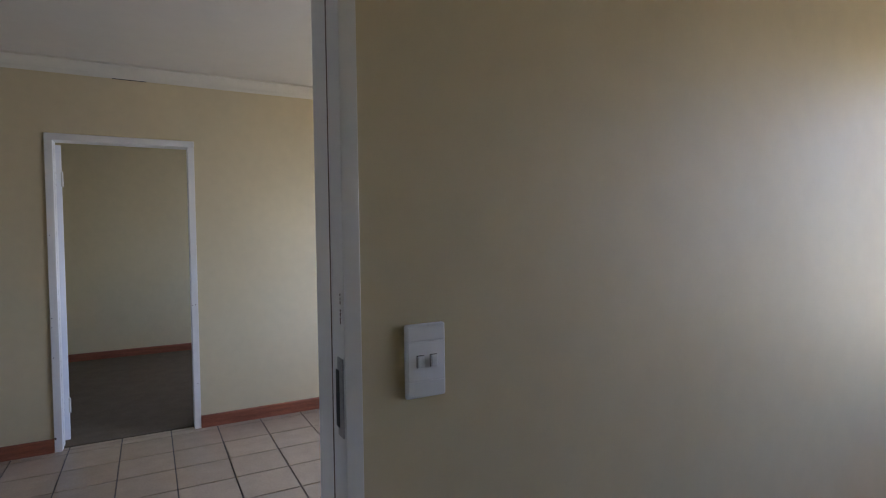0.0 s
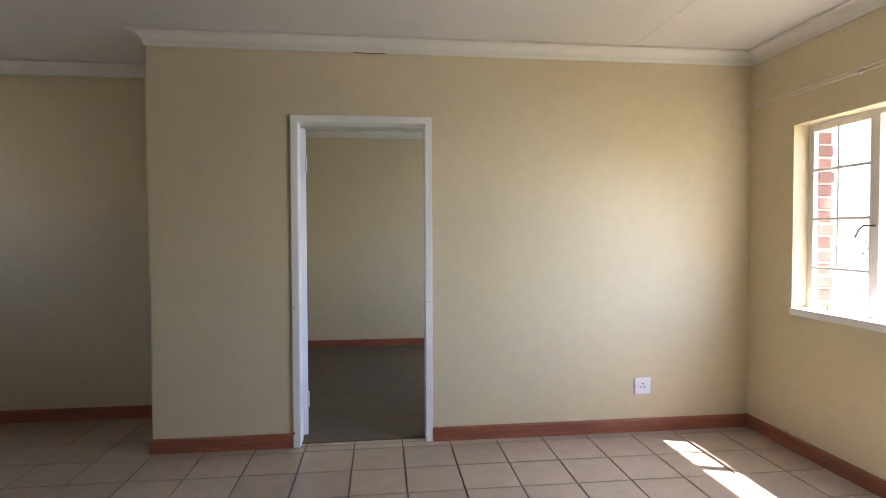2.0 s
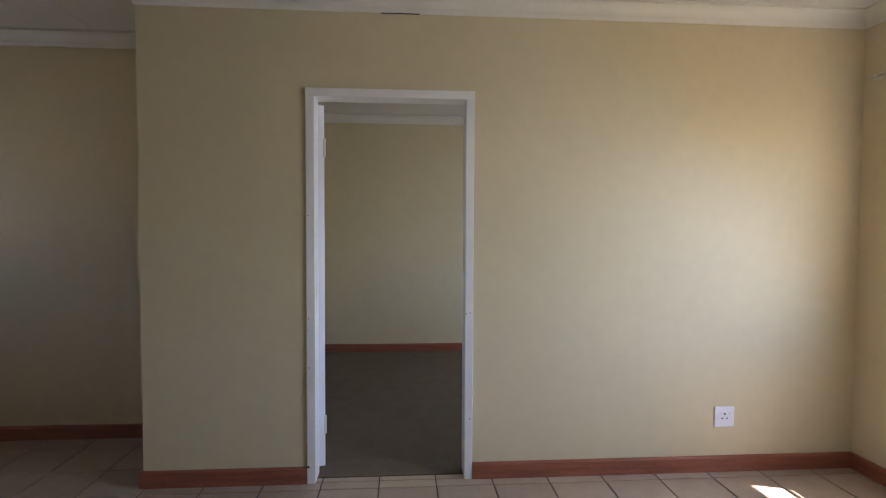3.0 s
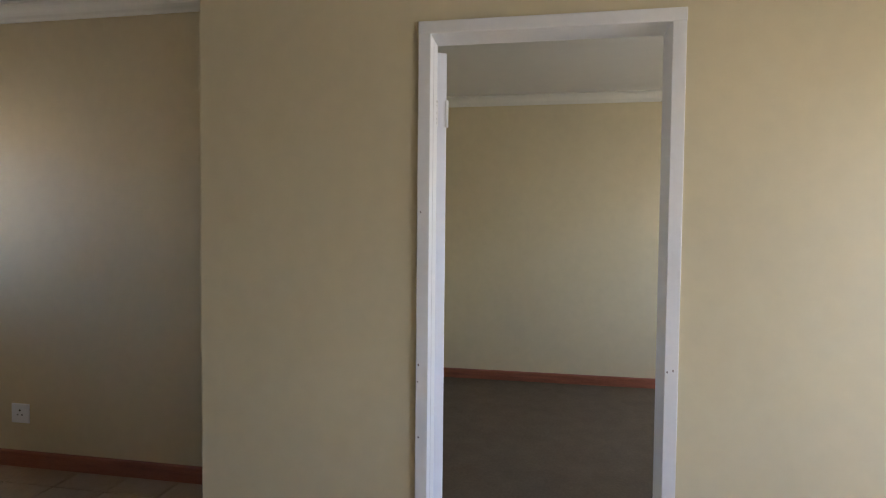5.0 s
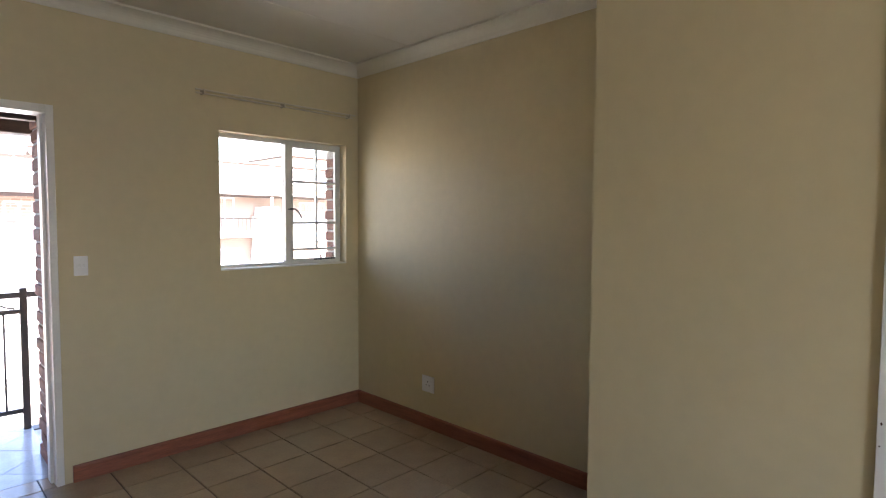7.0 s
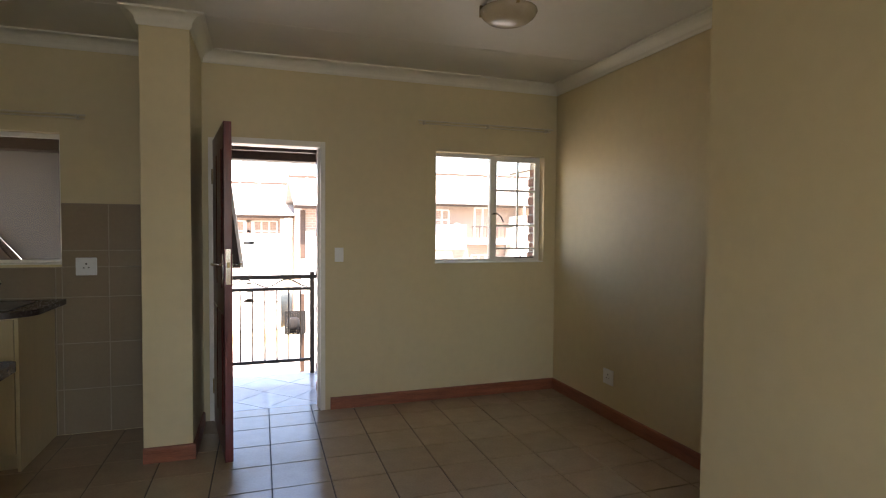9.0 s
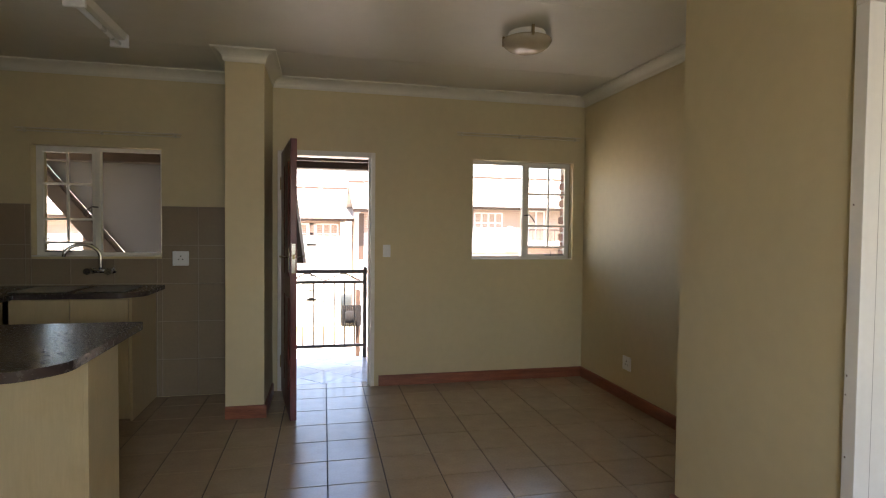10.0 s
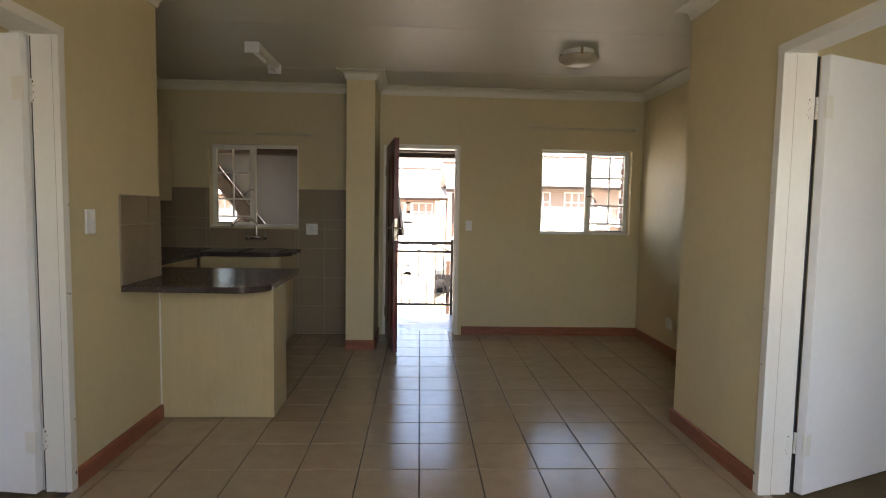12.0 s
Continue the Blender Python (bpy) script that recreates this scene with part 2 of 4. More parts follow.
JX0, JX1, JY = -1.86, -1.736, 1.914   # its south jamb, placed to fit the camera's view from the bedroom

Z0, Z1 = -0.12, CZ + 0.10


def wall_with_hole(axis, a0, a1, d0, d1, holes):
    """Wall boxes along an axis, between d0 and d1 across it, with openings (from, to, bottom, top)."""
    bm = bmesh.new()
    def put(u0, u1, z0, z1):
        if u1 - u0 > 1e-4 and z1 - z0 > 1e-4:
            if axis == 'x':
                box(bm, u0, u1, d0, d1, z0, z1)
            else:
                box(bm, d0, d1, u0, u1, z0, z1)
    u = a0
    for h0, h1, b, t in sorted(holes):
        put(u, h0, Z0, Z1)
        put(h0, h1, Z0, b)
        put(h0, h1, t, Z1)
        u = h1
    put(u, a1, Z0, Z1)
    bmesh.ops.remove_doubles(bm, verts=bm.verts[:], dist=1e-5)
    # shared inner faces go, so that the wall is one solid
    seen = {}
    for f in bm.faces:
        k = tuple(round(c, 4) for c in f.calc_center_median())
        seen.setdefault(k, []).append(f)
    bmesh.ops.delete(bm, geom=[f for fs in seen.values() if len(fs) > 1 for f in fs], context='FACES_ONLY')
    return bm


W_N = (1.295, 2.25, 1.08, 1.96)   # dining window
W_K = (-2.11, -1.215, 1.105, 1.945)   # kitchen window
W_S = (-0.20, 1.255, 0.835, 1.995)    # lounge south window, widened out of view to hold the added lamp
W_SE = (2.75, 3.95, 0.90, 2.0)       # east bedroom window
W_SW = (-3.25, -1.98, 0.90, 2.0)       # west bedroom window
FD0, FD1, FDZ = -0.345, 0.432, 1.968  # front door opening

structure("wall_east", wall_with_hole('y', SY, NY - T, EX, EX + T, [(DOOR_Y0 - 0.006, DOOR_Y1 + 0.006, Z0, DOOR_Z + 0.006)]), M_WALL, "cream painted plaster wall with a bedroom doorway")
structure("wall_west", wall_with_hole('y', SY, KY, WX - TW, WX, [(WDOOR_Y0 - 0.006, WDOOR_Y1 + 0.006, Z0, DOOR_Z + 0.006)]), M_WALL, "cream painted plaster wall with a bedroom doorway")
# Extra wall depth behind the south jamb, shaped to fit the camera's view.
structure("wall_west_view_fit", wall_with_hole('y', SY, JY - 0.012, JX0, WX - TW - 0.0005, []), M_WALL, "cream painted plaster wall layer placed to fit the camera view")
structure("wall_nook_south", wall_with_hole('x', EX, BX, NY - T, NY, []), M_WALL, "cream painted plaster wall between dining nook and bedroom")
structure("wall_nook_east", wall_with_hole('y', NY, FY, NX, NX + TO, []), M_WALL, "cream painted plaster wall of the dining nook")
structure("wall_front", wall_with_hole('x', KX - TO, NX + TO, FY, FY + TO, [(*W_K,), (FD0 - 0.003, FD1 + 0.004, Z0, FDZ + 0.004), (*W_N,)]), M_WALL, "cream painted front wall with a door and two windows")
structure("wall_kitchen_west", wall_with_hole('y', KY - T, FY, KX - TO, KX, []), M_WALL, "cream painted plaster kitchen wall")
structure("wall_kitchen_south", wall_with_hole('x', DX, WX - TW, KY - T, KY, []), M_WALL, "cream painted plaster wall between kitchen and bedroom")
structure("wall_south", wall_with_hole('x', DX - TO, BX + TO, SY - TO, SY, [(*W_SW,), (*W_S,), (*W_SE,)]), M_WALL, "cream painted outer wall with steel windows")
structure("wall_bedroom_east", wall_with_hole('y', SY, NY, BX, BX + TO, []), M_WALL, "cream painted bedroom wall")
structure("wall_bedroom_west", wall_with_hole('y', SY, KY, DX - TO, DX, []), M_WALL, "cream painted bedroom wall")
structure("pier", wall_with_hole('y', 5.335, FY, -0.645, -0.385, []), M_WALL, "cream painted wall pier beside the front door", bevel=0.004)

# ceiling: boards with thin cover strips over the joints
bm = boxes((DX, BX, SY, FY, CZ, CZ + 0.06))
for yy in (0.55, 1.74, 2.93, 4.12, 5.31):
    box(bm, WX, 2.36 if yy > NY else EX, yy - 0.005, yy + 0.005, CZ - 0.0015, CZ + 0.01)
structure("ceiling", bm, M_CEIL, "white painted ceiling boards with thin joint strips")
structure("roof_slab", boxes((DX - 0.3, BX + 0.3, SY - TO, FY + TO, CZ + 0.06, CZ + 0.22)), M_TIMBER, "dark roof structure above the ceiling")

# floors
structure("floor", boxes((DX - TO, BX + TO, SY - TO, FY + TO, -0.16, -0.007)), M_GROUT, "dark grout bed under the floor tiles")
structure("carpet_east", boxes((EX + 0.055, BX, SY, NY - T, -0.006, 0.004)), M_CARPET, "brown-grey bedroom carpet")
structure("carpet_west", boxes((DX, WX - 0.055, SY, KY - T, -0.006, 0.004)), M_CARPET, "brown-grey bedroom carpet")


# ---------------------------------------------------------------- cornices and skirtings
def run(name, p0, p1, inward, prof, mat, label, e0=0.0, e1=0.0):
    """A moulding from p0 to p1; prof: (out from the wall, height). e0, e1: how the ends are mitred, 1 in, -1 out."""
    p0, p1, nrm = Vector((*p0, 0)), Vector((*p1, 0)), Vector((*inward, 0))
    d = (p1 - p0).normalized()
    bm = bmesh.new()
    lo = [bm.verts.new(p0 + nrm * o + d * (o * e0) + Vector((0, 0, z))) for o, z in prof]
    hi = [bm.verts.new(p1 + nrm * o - d * (o * e1) + Vector((0, 0, z))) for o, z in prof]
    n = len(prof)
    bm.faces.new(lo)
    bm.faces.new(hi[::-1])
    for i in range(n):
        bm.faces.new((lo[i], hi[i], hi[(i + 1) % n], lo[(i + 1) % n]))
    return structure(name, bm, mat, label)


CORN = [(-0.002, CZ), (0.082, CZ), (0.082, CZ - 0.012)] + [(0.075 - 0.062 * math.sin(a) , CZ - 0.012 - 0.056 * (1 - math.cos(a))) for a in [math.pi / 2 * k / 6 for k in range(7)]] + [(0.008, CZ - 0.082), (-0.002, CZ - 0.082)]
SKIRT = [(-0.001, 0.0), (0.016, 0.0), (0.016, 0.078), (0.013, 0.086), (0.006, 0.089), (-0.001, 0.089)]
RUNS = [  # start, end, inward, start mitre, end mitre
    ((EX, SY), (EX, NY), (-1, 0), 1, -1), ((EX, NY), (NX, NY), (0, 1), -1, 1), ((NX, NY), (NX, FY), (-1, 0), 1, 1),
    ((NX, FY), (-0.385, FY), (0, -1), 1, 1), ((-0.385, FY), (-0.385, 5.335), (1, 0), 1, -1), ((-0.385, 5.335), (-0.645, 5.335), (0, -1), -1, -1),
    ((-0.645, 5.335), (-0.645, FY), (-1, 0), -1, 1), ((-0.645, FY), (KX, FY), (0, -1), 1, 1), ((KX, FY), (KX, KY), (1, 0), 1, 1),
    ((KX, KY), (WX, KY), (0, 1), 1, -1), ((WX, KY), (WX, SY), (1, 0), -1, 1), ((WX, SY), (EX, SY), (0, 1), 1, 1),
    ((BX, SY), (BX, NY - T), (-1, 0), 1, 1), ((BX, NY - T), (EX + T, NY - T), (0, -1), 1, 1), ((EX + T, NY - T), (EX + T, SY), (1, 0), 1, 1),
    ((WX - TW, SY), (WX - TW, KY - T), (-1, 0), 1, 1),
]
for a, b, nrm, e0, e1 in RUNS:
    run("cornice", a, b, nrm, CORN, M_CORN, "white moulded ceiling cornice", e0, e1)
FR = 0.027  # door frame face width
SK = [
    ((EX, SY), (EX, DOOR_Y0 - FR), (-1, 0), 1, 0), ((EX, DOOR_Y1 + FR), (EX, NY), (-1, 0), 0, -1), ((EX, NY), (NX, NY), (0, 1), -1, 1),
    ((NX, NY), (NX, FY), (-1, 0), 1, 1), ((NX, FY), (FD1 + 0.05, FY), (0, -1), 1, 0), ((-0.385, 5.90), (-0.385, 5.335), (1, 0), 0, -1),
    ((-0.385, 5.335), (-0.645, 5.335), (0, -1), -1, 0), ((WX, 3.653), (WX, WDOOR_Y1 + FR), (1, 0), 0, 0),
    ((WX, WDOOR_Y0 - FR), (WX, SY), (1, 0), 0, 1), ((WX, SY), (EX, SY), (0, 1), 1, 1),
    ((BX, SY), (BX, NY - T), (-1, 0), 1, 1), ((BX, NY - T), (EX + T, NY - T), (0, -1), 1, 1),
    ((WX - TW, SY), (WX - TW, WDOOR_Y0 - FR), (-1, 0), 1, 0), ((WX - TW, WDOOR_Y1 + FR), (WX - TW, KY - T), (-1, 0), 0, 1),
]
for a, b, nrm, e0, e1 in SK:
    run("baseboard", a, b, nrm, SKIRT, M_SKIRT, "red-brown varnished wooden skirting board", e0, e1)


# ---------------------------------------------------------------- doors
def steel_frame(name, axis_x, x_in, x_out, y0, y1, zt, hinge_y, leaf_side, rb, label, south=None):
    """Pressed steel frame in a wall across x, with a rebate on the leaf's side."""
    th = tagged(new(name), label, "", "", "structure")
    s0, s1 = min(x_in, x_out), max(x_in, x_out)
    p, q = 0.012, 0.0135
    def jamb(yo, yi, st):
        sg = 1 if yi > yo else -1
        # face flanges, throat and rebate, as an open-backed channel
        prof = [(s0 - p, yo), (s1 + p, yo), (s1 + p, yi)]
        if leaf_side > 0:
            prof += [(s1 - rb, yi), (s1 - rb, yi + sg * st), (s0 - p, yi + sg * st)]
        else:
            prof = [(s0 - p, yo), (s1 + p, yo), (s1 + p, yi + sg * st), (s0 + rb, yi + sg * st), (s0 + rb, yi), (s0 - p, yi)]
        return prism(prof, 'z', 0.0, zt + FR)
    if south:
        a, b, yj = south
        part("jamb", prism([(a - p, yj - 0.028), (a - p, yj), (b + p, yj), (b + p, yj - 0.11), (a + 0.002, yj - 0.11), (a + 0.002, yj - 0.028)], 'z', 0.0, zt + FR), M_FRAME, th, bevel=0.0015)
    else:
        part("jamb", jamb(y0 - FR, y0, 0.016), M_FRAME, th, bevel=0.0015)
    part("jamb", jamb(y1 + FR, y1, 0.016), M_FRAME, th, bevel=0.0015)
    if leaf_side > 0:
        prof = [(s0 - q, zt + FR + 0.001), (s1 + q, zt + FR + 0.001), (s1 + q, zt), (s1 - rb - 0.001, zt), (s1 - rb - 0.001, zt - 0.016), (s0 - q, zt - 0.016)]
    else:
        prof = [(s0 - q, zt + FR + 0.001), (s1 + q, zt + FR + 0.001), (s1 + q, zt - 0.016), (s0 + rb + 0.001, zt - 0.016), (s0 + rb + 0.001, zt), (s0 - q, zt)]
    bm = prism(prof, 'y', y0 - FR - 0.0015, y1 + FR + 0.0015)
    part("head", bm, M_FRAME, th, bevel=0.003)
    return th


def lever_set(parent, x, y, z, sx, side):
    """Lever handle on a long plate, on the face towards side (local y), turned to sx."""
    pl = bmesh.new()
    box(pl, x - 0.022, x + 0.022, min(y, y + side * 0.006), max(y, y + side * 0.006), z - 0.11, z + 0.06)
    plate = part("handle_plate", pl, M_CHROME, parent, "brushed chrome handle plate", bevel=0.002)
    lv = bmesh.new()
    tube(lv, [(x, y + side * 0.004, z), (x, y + side * 0.042, z), (x + sx * 0.012, y + side * 0.052, z), (x + sx * 0.11, y + side * 0.052, z - 0.004)], 0.008)
    part("lever", lv, M_CHROME, plate, "chrome lever handle", smooth=True)


def white_leaf(name, hinge, yaw, label, mirror=1):
    """Flat painted door leaf; local x runs from the hinge, local y is across its thickness."""
    th = thing(name, label, "door")
    w, h, d = 0.813, 2.03, 0.04
    part("leaf", boxes((0.004, w, -d / 2, d / 2, 0.012, h)), M_DOORW, th, bevel=0.002)
    for side in (-1, 1):
        lever_set(th, w - 0.06, side * d / 2, 1.15, -1, side)
    lock = boxes((w - 0.0005, w + 0.0015, -0.011, 0.011, 1.04, 1.23))
    part("lock_plate", lock, M_STEEL, th, "worn steel lock plate")
    for z in (0.25, 1.80):
        hb = bmesh.new()
        rod(hb, (0.0, -mirror * d / 2, z - 0.05), (0.0, -mirror * d / 2, z + 0.05), 0.007)
        hg = part("hinge", hb, M_FRAME, th, "painted steel hinge")
        part("hinge_leaf", boxes((0.004, 0.045, min(-mirror * d / 2, -mirror * (d / 2 + 0.002)), max(-mirror * d / 2, -mirror * (d / 2 + 0.002)), z - 0.05, z + 0.05)), M_FRAME, hg)
    th.matrix_world = Matrix.Translation(hinge) @ Matrix.Rotation(radians(yaw), 4, 'Z')
    return th


steel_frame("door_frame_1", 'x', EX, EX + T, DOOR_Y0, DOOR_Y1, DOOR_Z - 0.0, DOOR_Y1, 1, 0.018, "white painted steel door frame")
steel_frame("door_frame_2", 'x', WX - TW, WX, WDOOR_Y0, WDOOR_Y1, DOOR_Z - 0.0, WDOOR_Y1, -1, 0.087, "white painted chipped steel door frame", (JX0, JX1, JY))
white_leaf("bedroom_door", (EX + T + 0.030, DOOR_Y1 - 0.024, 0), 21.0, "white painted flush door standing wide open on carpet", 1)
white_leaf("bedroom_door", (WX - 0.116, WDOOR_Y1 - 0.034, 0), 172.0, "white painted flush door standing open beside kitchen wall", -1)
# strike plate on the west frame, south jamb
part("strike_plate", boxes((JX0 - 0.006, JX0 + 0.020, JY - 0.001, JY + 0.002, 1.087, 1.21)), M_STEEL, bpy.data.objects["door_frame_2"], "worn steel strike plate", bevel=0.001)
part("strike_slot", boxes((JX0 + 0.010, JX0 + 0.026, JY + 0.0021, JY + 0.0027, 1.10, 1.19)), M_DARK, bpy.data.objects["door_frame_2"])

# front door: frame and mahogany leaf
fr = tagged(new("door_frame_3"), "cream painted steel front door frame", "", "", "structure")
part("jamb", prism([(FD0 - 0.001, FY - 0.012), (FD0 + 0.035, FY - 0.012), (FD0 + 0.035, FY + 0.06), (FD0 + 0.05, FY + 0.06), (FD0 + 0.05, FY + 0.13), (FD0 - 0.001, FY + 0.13)], 'z', 0, FDZ), M_WINF, fr, bevel=0.002)
part("jamb", prism([(FD1 + 0.012, FY - 0.012), (FD1 - 0.022, FY - 0.012), (FD1 - 0.022, FY + 0.06), (FD1 - 0.037, FY + 0.06), (FD1 - 0.037, FY + 0.13), (FD1 + 0.001, FY + 0.13), (FD1 + 0.001, FY - 0.001), (FD1 + 0.012, FY - 0.001)], 'z', 0, FDZ + 0.012), M_WINF, fr, bevel=0.002)
part("head", boxes((FD0 + 0.036, FD1 - 0.023, FY - 0.012, FY + 0.13, FDZ - 0.03, FDZ + 0.012)), M_WINF, fr, bevel=0.002)

fdoor = thing("front_door", "dark mahogany panelled front door standing open inwards", "door")
w, h, d = 0.78, 1.945, 0.044
part("leaf", boxes((0, w, -d / 2, d / 2, 0.012, h)), M_DOORB, fdoor, bevel=0.002)
for side in (-1, 1):
    for (a0, a1, z0, z1) in ((0.10, 0.36, 0.20, 0.85), (0.42, 0.68, 0.20, 0.85), (0.10, 0.36, 1.00, 1.80), (0.42, 0.68, 1.00, 1.80)):
        ya, yb = sorted((side * d / 2 - side * 0.001, side * (d / 2 + 0.007)))
        part("raised_panel", boxes((a0, a1, ya, yb, z0, z1)), M_DOORB, fdoor, bevel=0.006)
    lever_set(fdoor, w - 0.055, side * d / 2, 1.14, -1, side)
part("lock_plate", boxes((w - 0.0005, w + 0.002, -0.013, 0.013, 1.03, 1.23)), M_CHROME, fdoor, "steel lock plate on the door's edge")
part("latch", boxes((w + 0.002, w + 0.012, -0.008, 0.008, 1.125, 1.155)), M_BRASS, fdoor)
for z in (0.25, 1.7):
    hb = bmesh.new()
    rod(hb, (-0.006, -d / 2, z - 0.05), (-0.006, -d / 2, z + 0.05), 0.008)
    part("hinge", hb, M_BRASS, fdoor, "brass butt hinge")
fdoor.matrix_world = Matrix.Translation((-0.295, FY - 0.02, 0)) @ Matrix.Rotation(radians(-81.5), 4, 'Z')


# paint chips and rust on the frames
def chip(parent, x, y, z, r, axis, seed):
    """A small ragged patch of bare steel, half a millimetre proud."""
    q = random.Random(seed)
    n = 9
    pts = [(r * q.uniform(0.5, 1.2) * math.cos(2 * math.pi * k / n), r * q.uniform(0.6, 1.9) * math.sin(2 * math.pi * k / n)) for k in range(n)]
    if axis == 'x':
        bm = prism([(y + a, z + b) for a, b in pts], 'x', x - 0.0006, x + 0.0006)
    else:
        bm = prism([(x + a, z + b) for a, b in pts], 'y', y - 0.0006, y + 0.0006)
    part("paint_chip", bm, M_RUST, parent, "brown rust spot")


DF1, DF2 = bpy.data.objects["door_frame_1"], bpy.data.objects["door_frame_2"]
for k, (yy, zz, r) in enumerate(((DOOR_Y0 - 0.010, 0.905, 0.003), (DOOR_Y0 + 0.008, 0.90, 0.003), (DOOR_Y0 - 0.012, 0.33, 0.003), (DOOR_Y1 + 0.014, 1.42, 0.0025), (DOOR_Y1 + 0.018, 0.88, 0.0025), (DOOR_Y1 + 0.020, 0.82, 0.002), (DOOR_Y1 + 0.016, 0.62, 0.003), (DOOR_Y1 + 0.008, 2.066, 0.004), (DOOR_Y1 + 0.021, 0.09, 0.006))):
    chip(DF1, EX - 0.0122, yy, zz, r, 'x', 60 + k)
for k, (yy, zz, r) in enumerate(((WDOOR_Y1 + 0.012, 0.91, 0.004), (WDOOR_Y1 - 0.004, 0.915, 0.003), (WDOOR_Y1 + 0.018, 0.33, 0.004), (WDOOR_Y1 + 0.015, 0.08, 0.007), (WDOOR_Y1 + 0.02, 1.31, 0.003))):
    chip(DF2, WX + 0.0122, yy, zz, r, 'x', 80 + k)
for k, (dx, zz, r) in enumerate(((0.004, 1.308, 0.0016), (0.004, 1.302, 0.0013), (0.004, 1.296, 0.0018), (0.004, 1.284, 0.0018), (0.004, 1.278, 0.0022), (0.004, 1.271, 0.0022), (0.004, 1.265, 0.0016))):
    chip(DF2, JX0 + dx, JY, zz, r, 'y', 90 + k)
for k, zz in enumerate((1.325, 1.314, 1.303, 1.292, 1.283)):
    chip(DF2, JX0 + 0.052, JY, zz, 0.0022, 'y', 98 + k)
# painted-over hinge leaves on the frames, with rust round the screws
for fr_ob, xs, y1 in ((DF1, EX + T, DOOR_Y1), (DF2, WX - 0.130, WDOOR_Y1)):
    sg = 1 if xs > 0 else -1
    for z in (0.25, 1.80):
        a, b = sorted((xs - sg * 0.030, xs + sg * 0.010))
        hl = part("frame_hinge", boxes((a, b, y1 - 0.0035, y1 - 0.0005, z - 0.05, z + 0.05)), M_FRAME, fr_ob, "painted steel hinge leaf", bevel=0.0008)
        for dz in (-0.03, 0.0, 0.03):
            q = bmesh.new()
            rod(q, (xs - sg * 0.012, y1 - 0.0045, z + dz), (xs - sg * 0.012, y1 - 0.003, z + dz), 0.0035, 8)
            part("screw", q, M_RUST, hl)
# strips painting the shade of rebate and hinge gaps; grey strips marking pressed seams
part("rebate_shade_line", boxes((JX0 + 0.049, JX0 + 0.053, JY - 0.0005, JY + 0.0007, 0.0, 2.03)), M_REBATE_SHADE, DF2, "brown strip painting the shade in the rebate")
# These two dark strips stand in for the shade in the hinge gaps.
part("gap_shade_strip", boxes((WX - 0.1135, WX - 0.1035, WDOOR_Y1 - 0.007, WDOOR_Y1 - 0.0002, 0.0, 2.03)), M_DARK, DF2, "dark strip painting the shade in the hinge gap")
part("gap_shade_strip", boxes((EX + T + 0.0125, EX + T + 0.0275, DOOR_Y1 + 0.003, DOOR_Y1 + 0.006, 0.0, 2.03)), M_DARK, DF1, "dark strip painting the shade in the hinge gap")
part("seam", boxes((EX + 0.047, EX + 0.0488, DOOR_Y1 - 0.0164, DOOR_Y1 - 0.0158, 0.0, 2.03)), M_MORTAR, DF1)
part("seam", boxes((WX - 0.016, WX - 0.0142, WDOOR_Y1 - 0.0164, WDOOR_Y1 - 0.0158, 0.0, 2.03)), M_MORTAR, DF2)
for k, (dx, dz, r) in enumerate(((0.004, 0.035, 0.004), (0.010, 0.018, 0.002), (0.006, -0.010, 0.003), (0.013, -0.032, 0.0025), (0.004, -0.045, 0.003))):
    for z in (0.25, 1.80):
        chip(DF2, WX - 0.103 + dx, WDOOR_Y1 - 0.0163, z + dz, r, 'y', 120 + k)
        chip(DF1, EX + T - 0.020 - dx, DOOR_Y1 - 0.0163, z + dz, 0.7 * r, 'y', 140 + k)
# painted knuckles standing in the hinge gaps
for fr_ob, kx, ky in ((DF1, EX + T + 0.0185, DOOR_Y1 - 0.006), (DF2, WX - 0.1085, WDOOR_Y1 - 0.0145)):
    for z in (0.25, 1.80):
        for k in range(3):
            q = bmesh.new()
            rod(q, (kx, ky, z - 0.05 + 0.034 * k), (kx, ky, z - 0.019 + 0.034 * k), 0.0065, 10)
            part("hinge_knuckle", q, M_FRAME, fr_ob, "painted steel hinge knuckle")
# open joint between cornice and wall
crk = tagged(link_mesh("cornice_gap", boxes((EX - 0.0095, EX - 0.0005, 2.16, 2.36, CZ - 0.0845, CZ - 0.0818)), M_DARK), "dark open joint under the ceiling cornice", "", "", "structure")
crk2 = tagged(link_mesh("cornice_gap", boxes((BX - 0.0095, BX - 0.0005, 1.12, 1.30, CZ - 0.0845, CZ - 0.0818)), M_DARK), "dark open joint under the bedroom cornice", "", "", "structure")


